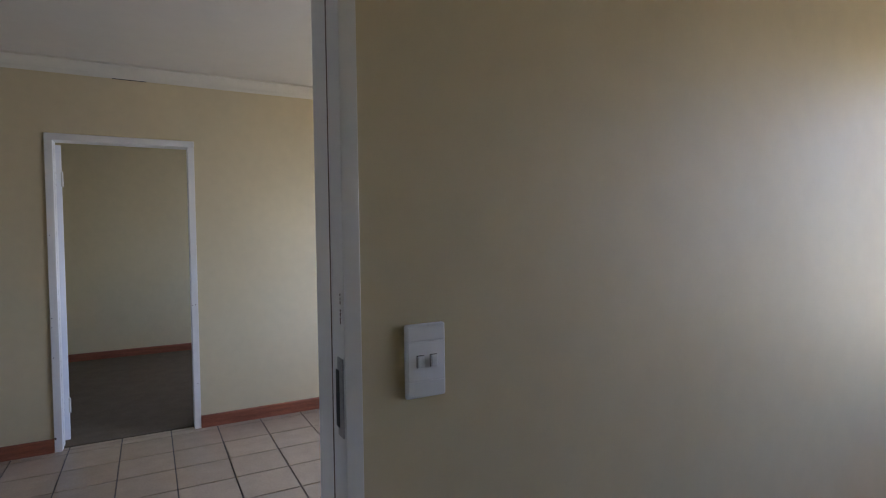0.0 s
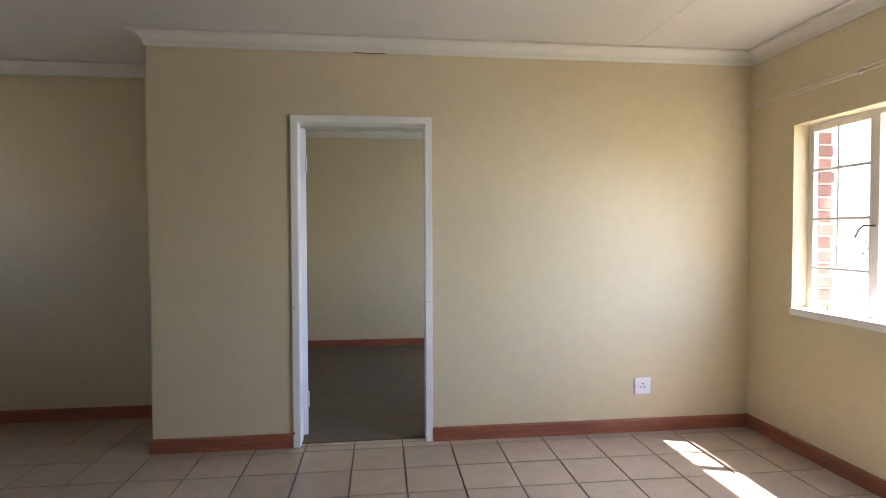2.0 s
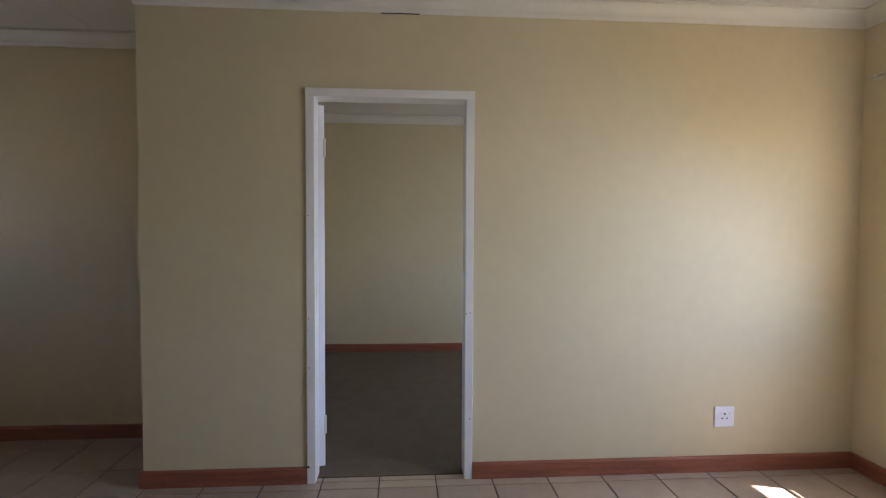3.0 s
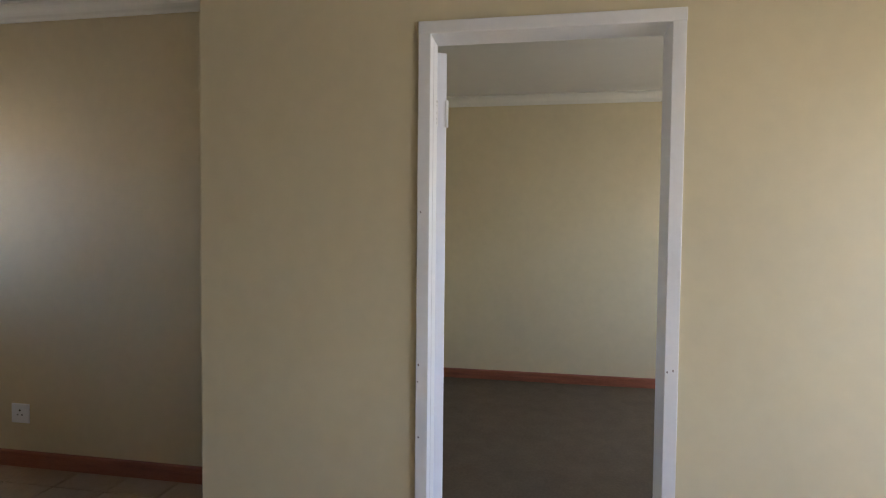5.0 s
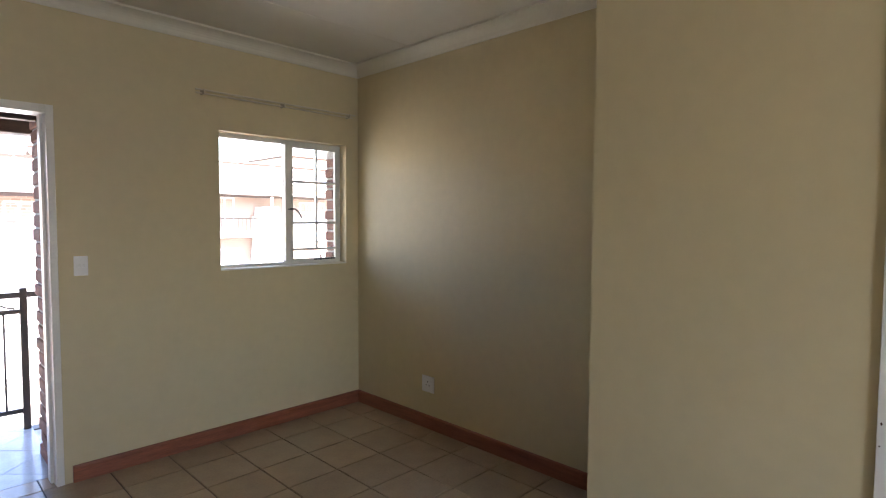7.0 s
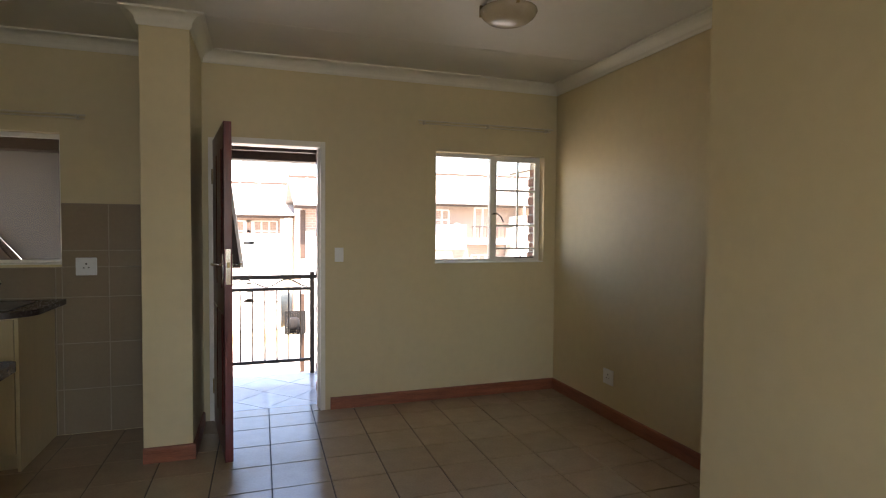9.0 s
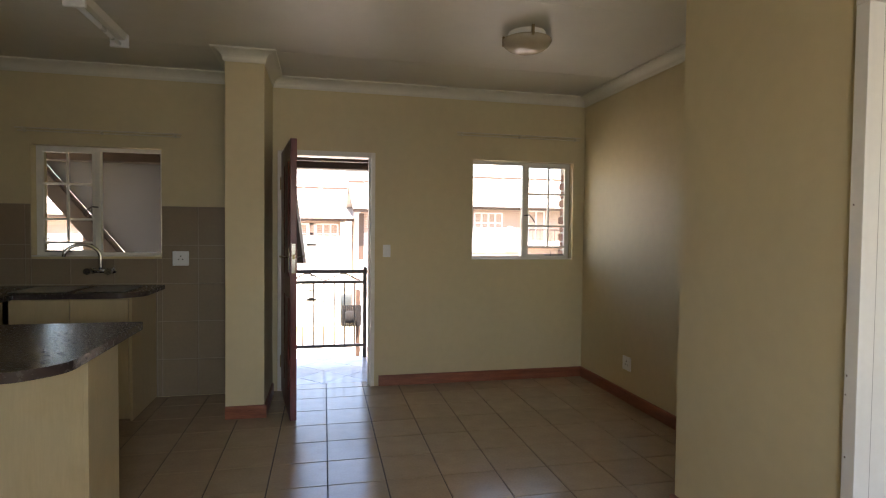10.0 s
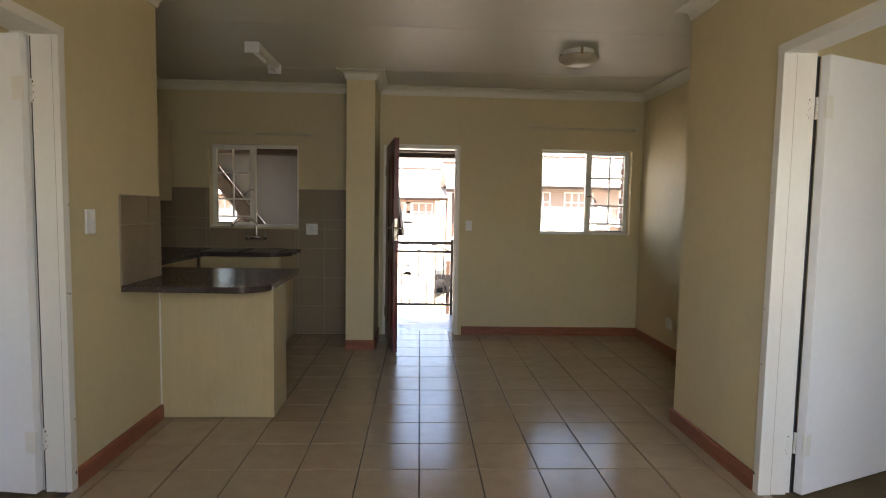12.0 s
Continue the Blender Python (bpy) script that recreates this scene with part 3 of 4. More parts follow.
# ---------------------------------------------------------------- windows
def steel_window(name, x0, x1, z0, z1, y, split, bars_side, vbar, hbars, out, label):
    """Small-pane steel window across y; split: mullion's place; the casement on bars_side has glazing bars. out: +1 where outdoors is +y."""
    th = tagged(new(name), label, "", "", "structure")
    f = 0.028
    fr = boxes((x0, x0 + f, y - 0.02, y + 0.02, z0, z1), (x1 - f, x1, y - 0.02, y + 0.02, z0, z1), (x0 + f, x1 - f, y - 0.0195, y + 0.0195, z1 - f, z1), (x0 + f, x1 - f, y - 0.0195, y + 0.0195, z0, z0 + f))
    part("window_frame", fr, M_WINF, th)
    part("mullion", boxes((split - 0.02, split + 0.02, y - 0.024, y + 0.024, z0 + f, z1 - f)), M_WINF, th, bevel=0.003)
    if bars_side > 0:
        c0, c1, g0, g1 = split + 0.02, x1 - f, x0 + f, split - 0.02
    else:
        c0, c1, g0, g1 = x0 + f, split - 0.02, split + 0.02, x1 - f
    s = 0.018
    zc0 = z0 + f
    zc1 = z1 - f
    yi = y - out * 0.012
    ca = part("casement", boxes((c0, c0 + s, yi - 0.012, yi + 0.012, zc0, zc1), (c1 - s, c1, yi - 0.012, yi + 0.012, zc0, zc1), (c0 + s, c1 - s, yi - 0.0115, yi + 0.0115, zc1 - s, zc1), (c0 + s, c1 - s, yi - 0.0115, yi + 0.0115, zc0, zc0 + s)), M_WINF, th)
    for hz in hbars:
        part("glazing_bar", boxes((c0 + s, c1 - s, yi - 0.011, yi + 0.011, hz - 0.008, hz + 0.008)), M_WINF, ca)
    part("glazing_bar", boxes((vbar - 0.006, vbar + 0.006, yi - 0.0105, yi + 0.0105, hbars[-1] + 0.008, zc1 - s)), M_WINF, ca)
    for a, b in ((c0 + s, c1 - s), (g0, g1)):
        g = part("pane", boxes((a - 0.006, b + 0.006, y + out * 0.003 - 0.002, y + out * 0.003 + 0.002, zc0 - 0.004, zc1 + 0.004)), M_GLASS, th)
        g.visible_shadow = False
    # catch and stay
    hx = split
    zc = (z0 + z1) / 2 - 0.06
    yo = y - out * 0.03
    cb = bmesh.new()
    sg = 1 if bars_side > 0 else -1
    tube(cb, [(hx, y - out * 0.02, zc + 0.02), (hx, y - out * 0.05, zc + 0.02), (hx + sg * 0.03, y - out * 0.062, zc + 0.022), (hx + sg * 0.06, y - out * 0.062, zc), (hx + sg * 0.085, y - out * 0.062, zc - 0.045)], 0.006, 8)
    part("catch", cb, M_IRON, th, "dark curved window catch", smooth=True)
    sb = bmesh.new()
    sx = c1 - 0.03 if bars_side > 0 else c0 + 0.03
    tube(sb, [(sx, y - out * 0.035, z0 + f + 0.012), (sx - sg * 0.19, y - out * 0.05, z0 + f + 0.012)], 0.005, 8)
    rod(sb, (sx - sg * 0.13, y - out * 0.046, z0 + f + 0.004), (sx - sg * 0.13, y - out * 0.046, z0 + f + 0.045), 0.005, 8)
    part("stay", sb, M_IRON, th, "dark window stay")
    return th


YN = FY + 0.10
steel_window("window_1", W_N[0], W_N[1], W_N[2], W_N[3], YN, 1.812, 1, 2.045, (1.676, 1.385, 1.193), 1, "cream steel window with small panes, closed")
steel_window("window_2", W_K[0], W_K[1], W_K[2], W_K[3], YN, -1.69, -1, -1.90, (1.66, 1.39, 1.21), 1, "cream steel kitchen window with small panes")
steel_window("window_3", W_S[0], W_S[1], W_S[2], W_S[3], SY - 0.12, 0.79, 1, 1.035, (1.714, 1.42, 1.127), -1, "white steel window with small panes in sunlight")
steel_window("window_4", W_SE[0], W_SE[1], W_SE[2], W_SE[3], SY - 0.12, 3.35, 1, 3.65, (1.72, 1.43, 1.15), -1, "white steel bedroom window with small panes")
steel_window("window_5", W_SW[0], W_SW[1], W_SW[2], W_SW[3], SY - 0.12, -2.615, 1, -2.3, (1.72, 1.43, 1.15), -1, "white steel bedroom window with small panes")


part("sill", boxes((W_S[0] + 0.002, W_S[1] - 0.002, SY - 0.098, SY + 0.018, W_S[2] + 0.001, W_S[2] + 0.044)), M_FRAME, bpy.data.objects["window_3"], "white painted sill in sunlight", bevel=0.003)
part("sill", boxes((W_N[0] + 0.002, W_N[1] - 0.002, FY - 0.006, YN - 0.021, W_N[2] + 0.001, W_N[2] + 0.010)), M_WINF, bpy.data.objects["window_1"], bevel=0.003)
part("sill", boxes((W_K[0] + 0.002, W_K[1] - 0.002, FY - 0.013, YN - 0.021, W_K[2] + 0.001, W_K[2] + 0.010)), M_WINF, bpy.data.objects["window_2"], bevel=0.003)


# ---------------------------------------------------------------- curtain rails
def curtain_rail(x0, x1, y, z, inn):
    th = thing("curtain_rail", "thin white double curtain rail on wall brackets", "curtain rail")
    bm = bmesh.new()
    rod(bm, (x0, y + inn * 0.045, z), (x1, y + inn * 0.045, z), 0.006, 8)
    part("rail", bm, M_RAIL, th)
    bm = bmesh.new()
    rod(bm, (x0 + 0.01, y + inn * 0.028, z - 0.017), (x1 - 0.01, y + inn * 0.028, z - 0.017), 0.005, 8)
    part("rail", bm, M_RAIL, th)
    for xx in (x0 + 0.05, (x0 + x1) / 2, x1 - 0.05):
        a, b = sorted((y, y + inn * 0.055))
        part("bracket", boxes((xx - 0.005, xx + 0.005, a, b, z - 0.024, z + 0.007)), M_RAIL, th, bevel=0.002)
    return th


curtain_rail(1.14, 2.30, FY, 2.18, -1)
curtain_rail(-2.19, -1.06, FY, 2.055, -1)
curtain_rail(-0.02, 1.58, SY, 2.19, 1)


# ---------------------------------------------------------------- sockets and switches
def plate(name, label, w, h, kind, cat):
    """Wall plate; local x along the wall, local -y out of it."""
    th = thing(name, label, cat)
    part("cover", boxes((-w / 2, w / 2, -0.010, 0.0, -h / 2, h / 2)), M_PLASTIC, th, bevel=0.0045, segs=3)
    if kind == "switch2":
        part("insert", boxes((-w * 0.455, w * 0.455, -0.0118, -0.009, -h * 0.265, h * 0.265)), M_PLASTIC, th, bevel=0.0012)
        for sz in (-1, 1):
            part("end_cap", boxes((-w * 0.455, w * 0.455, -0.0114, -0.009, *sorted((sz * h * 0.272, sz * h * 0.46)))), M_PLASTIC, th, bevel=0.0012)
        for sx in (-0.012, 0.012):
            part("rocker", boxes((sx - 0.006, sx + 0.006, -0.0175, -0.0115, -0.0095, 0.0095)), M_PLASTIC, th, bevel=0.002)
            part("rocker_gap", boxes((sx - 0.0066, sx + 0.0066, -0.0121, -0.0115, -0.0102, 0.0102)), M_DARK, th)
    elif kind == "switch1":
        for sx in (-0.009, 0.009):
            part("rocker", boxes((sx - 0.006, sx + 0.006, -0.0155, -0.009, -0.009, 0.009)), M_PLASTIC, th, bevel=0.002)
    else:
        for px, pz, r in ((0, 0.017, 0.0055), (-0.014, -0.008, 0.0045), (0.014, -0.008, 0.0045)):
            bm = bmesh.new()
            rod(bm, (px, -0.0108, pz), (px, -0.009, pz), r, 12)
            part("pin_hole", bm, M_DARK, th)
        part("rocker", boxes((0.026, 0.036, -0.0145, -0.009, 0.012, 0.030)), M_PLASTIC, th, bevel=0.0015)
    return th


def set_on(th, x, y, z, yaw):
    th.matrix_world = Matrix.Translation((x, y, z)) @ Matrix.Rotation(radians(yaw), 4, 'Z')


set_on(plate("wall_socket", "white plastic square wall socket above the skirting", 0.115, 0.115, "socket", "socket"), EX, 0.448, 0.31, -90)
set_on(plate("wall_socket", "white plastic square wall socket in dining nook", 0.115, 0.110, "socket", "socket"), NX, 5.185, 0.302, -90)
set_on(plate("wall_socket", "white plastic wall socket on kitchen tiles", 0.12, 0.115, "socket", "socket"), -1.075, FY - 0.011, 1.092, 0)
set_on(plate("light_switch", "white narrow light switch beside front door", 0.065, 0.105, "switch1", "light switch"), 0.545, FY, 1.155, 0)
set_on(plate("light_switch", "white light switch plate beside breakfast counter", 0.075, 0.12, "switch1", "light switch"), WX, 2.972, 1.23, 90)
BEDSW = plate("light_switch", "white two-rocker light switch on bedroom wall", 0.073, 0.122, "switch2", "light switch")
set_on(BEDSW, JX0, 1.775, 1.192, -90)

# ---------------------------------------------------------------- lamps
lamp = thing("ceiling_lamp", "round frosted glass ceiling lamp, switched off", "ceiling lamp")
bm = bmesh.new()
lathe(bm, [(0.115, CZ), (0.118, CZ - 0.042), (0.112, CZ - 0.046)], 1.245, 4.565)
part("base", bm, M_FRAME, lamp, "white metal lamp base", smooth=False)
bm = bmesh.new()
lathe(bm, [(0.10, CZ - 0.040), (0.150, CZ - 0.044), (0.152, CZ - 0.052), (0.140, CZ - 0.075), (0.112, CZ - 0.098), (0.070, CZ - 0.113), (0.02, CZ - 0.118)], 1.245, 4.565, 48)
part("glass_bowl", bm, M_LAMP, lamp, smooth=True)
for k in range(3):
    a = 2 * math.pi * k / 3 + 0.4
    bm = boxes((1.245 + 0.150 * math.cos(a) - 0.008, 1.245 + 0.150 * math.cos(a) + 0.008, 4.565 + 0.150 * math.sin(a) - 0.008, 4.565 + 0.150 * math.sin(a) + 0.008, CZ - 0.062, CZ))
    part("clip", bm, M_BRASS, lamp, bevel=0.002)

fl = thing("fluorescent_lamp", "white fluorescent batten lamp on kitchen ceiling, off", "lamp")
part("batten", prism([(-1.30, CZ), (-1.20, CZ), (-1.215, CZ - 0.04), (-1.285, CZ - 0.04)], 'y', 4.56, 5.20), M_FRAME, fl, bevel=0.003)
for yy in (4.55, 5.19):
    part("end_cap", boxes((-1.305, -1.195, yy, yy + 0.022, CZ - 0.085, CZ)), M_PLASTIC, fl, bevel=0.006)
bm = bmesh.new()
rod(bm, (-1.25, 4.572, CZ - 0.062), (-1.25, 5.19, CZ - 0.062), 0.014, 14)
part("tube", bm, M_PLASTIC, fl, "white glass lamp tube", smooth=True)

# ---------------------------------------------------------------- kitchen
def rounded(pts, r, n=6):
    """Polygon with its corners rounded; r: a radius for each corner."""
    out = []
    m = len(pts)
    for i in range(m):
        p, a, b = Vector(pts[i]), Vector(pts[i - 1]), Vector(pts[(i + 1) % m])
        if r[i] <= 0:
            out.append(tuple(p))
            continue
        q0, q1 = p + (a - p).normalized() * r[i], p + (b - p).normalized() * r[i]
        for k in range(n + 1):
            t = k / n
            out.append(tuple((1 - t) ** 2 * q0 + 2 * t * (1 - t) * p + t * t * q1))
    return out


CT = 0.885
top = thing("worktop", "dark speckled laminate kitchen worktop with breakfast bar", "worktop")
bar = rounded([(WX + 0.002, 3.228), (-0.895, 3.208), (-0.785, 3.315), (-0.805, 4.14), (KX + 0.012, 4.14), (KX + 0.012, KY + 0.012), (WX + 0.002, KY + 0.012)], [0, 0.05, 0.06, 0.02, 0, 0, 0])
part("bar_top", prism(bar, 'z', CT - 0.034, CT), M_COUNTER, top, "breakfast bar with a clipped corner", bevel=0.004)
sink_run = rounded([(KX + 0.012, 4.1415), (-1.95, 4.1415), (-1.95, 5.37), (-1.30, 5.37), (-1.19, 5.48), (-1.19, FY - 0.012), (KX + 0.012, FY - 0.012)], [0, 0, 0, 0.06, 0.06, 0, 0])
part("sink_top", prism(sink_run, 'z', CT - 0.034, CT), M_COUNTER, top, bevel=0.004)
part("joint_strip", boxes((-2.60, -1.955, 4.136, 4.147, CT + 0.0005, CT + 0.0015)), M_STEEL, top, "thin metal joint strip")

pen = thing("kitchen_cabinet", "pale maple laminate breakfast bar end panel", "cabinet")
part("front_panel", boxes((WX + 0.001, -0.875, 3.655, 3.673, 0.004, CT - 0.034)), M_CABI, pen, bevel=0.001)
part("end_panel", boxes((-0.876, -0.859, 3.656, 3.97, 0.004, CT - 0.034)), M_CABI, pen, bevel=0.001)
part("body", boxes((WX + 0.01, -0.878, 3.68, 3.94, 0.09, CT - 0.036)), M_CABI, pen)
part("plinth", boxes((WX + 0.01, -0.90, 3.70, 3.90, 0.0, 0.09)), M_CABI, pen)
part("sealant_bead", boxes((WX + 0.0005, WX + 0.007, 3.647, 3.655, 0.004, CT - 0.036)), M_FRAME, pen, "white sealant bead along the wall")
for k in range(2):
    x0 = WX + 0.02 + k * 0.322
    part("door", boxes((x0, x0 + 0.316, 3.941, 3.958, 0.10, CT - 0.045)), M_CABI, pen, bevel=0.002)

sink_cab = thing("kitchen_cabinet", "pale maple laminate sink cabinet under window", "cabinet")
part("body", boxes((-2.00, -1.274, 5.43, FY - 0.013, 0.09, CT - 0.036)), M_CABI, sink_cab)
part("end_panel", boxes((-1.272, -1.256, 5.41, FY - 0.013, 0.004, CT - 0.036)), M_CABI, sink_cab, bevel=0.001)
for k in range(2):
    x0 = -1.99 + k * 0.36
    dr = part("door", boxes((x0, x0 + 0.35, 5.411, 5.429, 0.10, CT - 0.045)), M_CABI, sink_cab, bevel=0.002)
part("plinth", boxes((-2.0, -1.28, 5.47, FY - 0.013, 0.0, 0.09)), M_CABI, sink_cab)
west_cab = thing("kitchen_cabinet", "pale maple laminate base cabinet along kitchen wall", "cabinet")
part("body", boxes((KX + 0.013, -2.03, KY + 0.02, 5.42, 0.09, CT - 0.036)), M_CABI, west_cab)
for k in range(3):
    y0 = 4.27 + k * 0.375
    part("door", boxes((-2.029, -2.011, y0, y0 + 0.365, 0.10, CT - 0.045)), M_CABI, west_cab, bevel=0.002)
part("plinth", boxes((KX + 0.013, -2.07, KY + 0.02, 5.42, 0.0, 0.09)), M_CABI, west_cab)
wallcab = thing("wall_cabinet", "pale maple laminate wall cabinet above the worktop", "cabinet")
part("body", boxes((KX + 0.002, -2.322, 4.30, 5.555, 1.356, 2.113)), M_CABI, wallcab, bevel=0.001)
for k in range(3):
    y0 = 4.302 + k * 0.418
    part("door", boxes((-2.320, -2.302, y0, y0 + 0.415, 1.358, 2.111)), M_CABI, wallcab, bevel=0.002)

# sink bowl rims and tap
sink = thing("sink", "stainless steel sink set into dark worktop", "sink")
bm = bmesh.new()
for x0, x1 in ((-2.02, -1.68), (-1.62, -1.32)):
    box(bm, x0, x1, 5.46, 5.84, CT + 0.0005, CT + 0.006)
part("rim", bm, M_STEEL, sink, bevel=0.002)
bm = bmesh.new()
for x0, x1 in ((-1.99, -1.71), (-1.59, -1.35)):
    box(bm, x0, x1, 5.49, 5.81, CT + 0.0065, CT + 0.0075)
part("bowl", bm, M_STEEL, sink)
tap = thing("sink_tap", "chrome wall-mounted mixer tap with swan neck", "tap")
tx, tz, ty = -1.625, 1.0, FY - 0.012
bm = bmesh.new()
rod(bm, (tx - 0.075, ty - 0.05, tz), (tx + 0.075, ty - 0.05, tz), 0.017, 14)
for sx in (-0.07, 0.07):
    rod(bm, (tx + sx, ty, tz), (tx + sx, ty - 0.05, tz), 0.012, 12)
    rod(bm, (tx + sx, ty, tz), (tx + sx, ty - 0.006, tz), 0.024, 14)
part("tap_body", bm, M_CHROME, tap, smooth=True)
for sx in (-1, 1):
    bm = bmesh.new()
    rod(bm, (tx + sx * 0.07, ty - 0.05, tz), (tx + sx * 0.07, ty - 0.085, tz), 0.009, 10)
    rod(bm, (tx + sx * 0.07, ty - 0.082, tz), (tx + sx * 0.07, ty - 0.115, tz), 0.026, 8)
    part("tap_knob", bm, M_CHROME, tap, smooth=False)
bm = bmesh.new()
sp = [(tx, ty - 0.05, tz + 0.01 + 0.018 * k) for k in range(6)]
for k in range(1, 13):
    a = math.pi * 0.88 * k / 12
    sp.append((tx - 0.105 * (1 - math.cos(a)), ty - 0.05 - 0.05 * (1 - math.cos(a)), tz + 0.10 + 0.10 * math.sin(a)))
sp.append((sp[-1][0] - 0.006, sp[-1][1], sp[-1][2] - 0.025))
tube(bm, sp, 0.013, 12)
part("spout", bm, M_CHROME, tap, smooth=True)

# ---------------------------------------------------------------- outside: landing
structure("balcony_slab", boxes((-4.2, 0.62, FY + TO, 7.13, -0.18, -0.012)), M_PLASTER, "plastered concrete landing slab")
rail = thing("balcony_railing", "dark painted iron balcony railing with wavy band", "railing")
RY = 7.08
for xx in (0.445, -0.80, -2.2):
    part("post", boxes((xx - 0.02, xx + 0.02, RY - 0.02, RY + 0.02, -0.012, 0.945)), M_IRON, rail, bevel=0.003)
for z, r in ((0.90, 0.018), (0.79, 0.014), (0.125, 0.014)):
    part("crossbar", boxes((-2.2, 0.56 if z > 0.85 else 0.425, RY - r, RY + r, z - r, z + r)), M_IRON, rail, bevel=0.002)
base = bmesh.new()
rod(base, (0, RY, 0.125), (0, RY, 0.79), 0.0065, 8)
first = part("baluster", base, M_IRON, rail)
me = first.data
first.location.x = 0.34
for k in range(1, 24):
    ob = new("baluster", me)
    ob.parent = rail
    ob.location.x = 0.34 - 0.105 * k
for k in range(7):
    bm = bmesh.new()
    x0 = 0.40 - 0.36 * k
    tube(bm, [(x0 - 0.36 * t / 12, RY, 0.845 - 0.035 * math.cos(2 * math.pi * t / 12)) for t in range(13)], 0.006, 8)
    part("wavy_bar", bm, M_IRON, rail, smooth=True)
part("foot_plate", boxes((0.36, 0.52, RY - 0.05, RY + 0.05, -0.012, -0.004)), M_IRON, rail)

beam = tagged(link_mesh("landing_beam", boxes((-4.2, 0.62, 6.86, 7.02, 1.935, 2.18)), M_TIMBER, bevel=0.004), "dark stained timber beam over the landing", "", "", "structure")
structure("landing_soffit", boxes((-4.2, 0.75, FY + TO, 7.35, 2.20, 2.26)), M_TIMBER, "dark boarded soffit above the landing")
structure("landing_fascia", boxes((FD0 - 0.1, FD1 + 0.1, FY + TO + 0.005, FY + TO + 0.07, 1.93, 2.10)), M_TIMBER, "dark timber lintel board over the front door")

# Unseen eave, added and sized to block high sky from the dining nook.
structure("added_eave_north", boxes((0.75, BX + 0.4, FY + TO, FY + TO + 0.80, 2.32, 2.46)), M_TIMBER, "dark timber eave added to cut sky light at dining window")
# Screen wall added to keep light from the right off the kitchen window.
structure("light_screen_wall", boxes((-0.53, -0.46, FY + TO, 7.30, -0.012, 2.20)), M_SHADEP, "added plastered wall that blocks light from the kitchen window")
# stair gable: plastered panel, its shade in the colour, with a dark sloping barge board
gp = [(-2.79, 2.19), (-0.46, 2.19), (-0.46, 0.0), (-1.04, 0.0)]
gable = thing("stair_gable", "plastered gable panel coloured as in shade, with dark sloping boards", "gable")
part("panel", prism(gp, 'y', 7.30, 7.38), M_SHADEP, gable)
part("barge_board", prism([(-3.01, 2.19), (-2.83, 2.19), (-1.09, 0.0), (-1.27, 0.0)], 'y', 7.24, 7.295), M_TIMBER, gable, bevel=0.003)
part("cap_board", prism([(-2.827, 2.19), (-2.79, 2.19), (-1.05, 0.0), (-1.087, 0.0)], 'y', 7.255, 7.298), M_TIMBER, gable)
part("brick_panel", prism([(-2.26, 0.0), (-1.28, 0.0), (-2.26, 1.235)], 'y', 7.24, 7.36), M_BRICKF, gable, "brown face brick infill")
part("side_board", prism([(-0.45, 2.19), (-0.315, 2.19), (-0.285, 1.74), (-0.185, 0.98), (-0.45, 0.98)], 'y', 7.20, 7.26), M_TIMBER, gable, bevel=0.003)
part("edge_board", prism([(-0.313, 2.19), (-0.288, 2.19), (-0.258, 1.74), (-0.155, 0.98), (-0.183, 0.98), (-0.283, 1.74)], 'y', 7.18, 7.262), M_PLASTER, gable)

# ---------------------------------------------------------------- outside: ground, houses, trees
GZ = -2.95
structure("ground", boxes((-600, 600, -600, 600, GZ - 0.2, GZ)), M_GROUND, "dry grass ground below the apartment")
structure("pavement", boxes((-30, 30, 9.5, 22.5, GZ + 0.001, GZ + 0.06)), M_PAVE, "pale paved yard between the houses")
structure("outer_wall_below", boxes((DX - TO, BX + TO, SY - TO + 0.002, FY + TO - 0.002, GZ, -0.17)), M_BRICKF, "brick lower storey")
structure("eave_south", boxes((DX - 0.4, BX + 0.4, SY - TO - 0.465, SY - TO, 2.40, 2.50)), M_TIMBER, "dark timber eave over the south windows")


def far_window(parent, x, z, w, h, y, cols=3, rows=3):
    win = part("window", boxes((x - w / 2 + 0.04, x + w / 2 - 0.04, y + 0.02, y + 0.03, z + 0.04, z + h - 0.04)), M_FARGLASS, parent, "dark glass window with white frame")
    bm = bmesh.new()
    for k in range(cols + 1):
        xx = x - w / 2 + w * k / cols
        box(bm, xx - 0.035, xx + 0.035, y - 0.03, y + 0.018, z, z + h)
    for k in range(rows + 1):
        zz = z + h * k / rows
        box(bm, x - w / 2, x + w / 2, y - 0.028, y + 0.016, zz - 0.03, zz + 0.03)
    part("window_frame", bm, M_PLASTER, win, "white painted window frame")
    part("sill", boxes((x - w / 2 - 0.08, x + w / 2 + 0.08, y - 0.09, y + 0.018, z - 0.10, z - 0.03)), M_PLASTER, win)


M_FARGLASS = material("far_dark_glass", (0.10, 0.11, 0.12), 0.12, 0.1, 4)


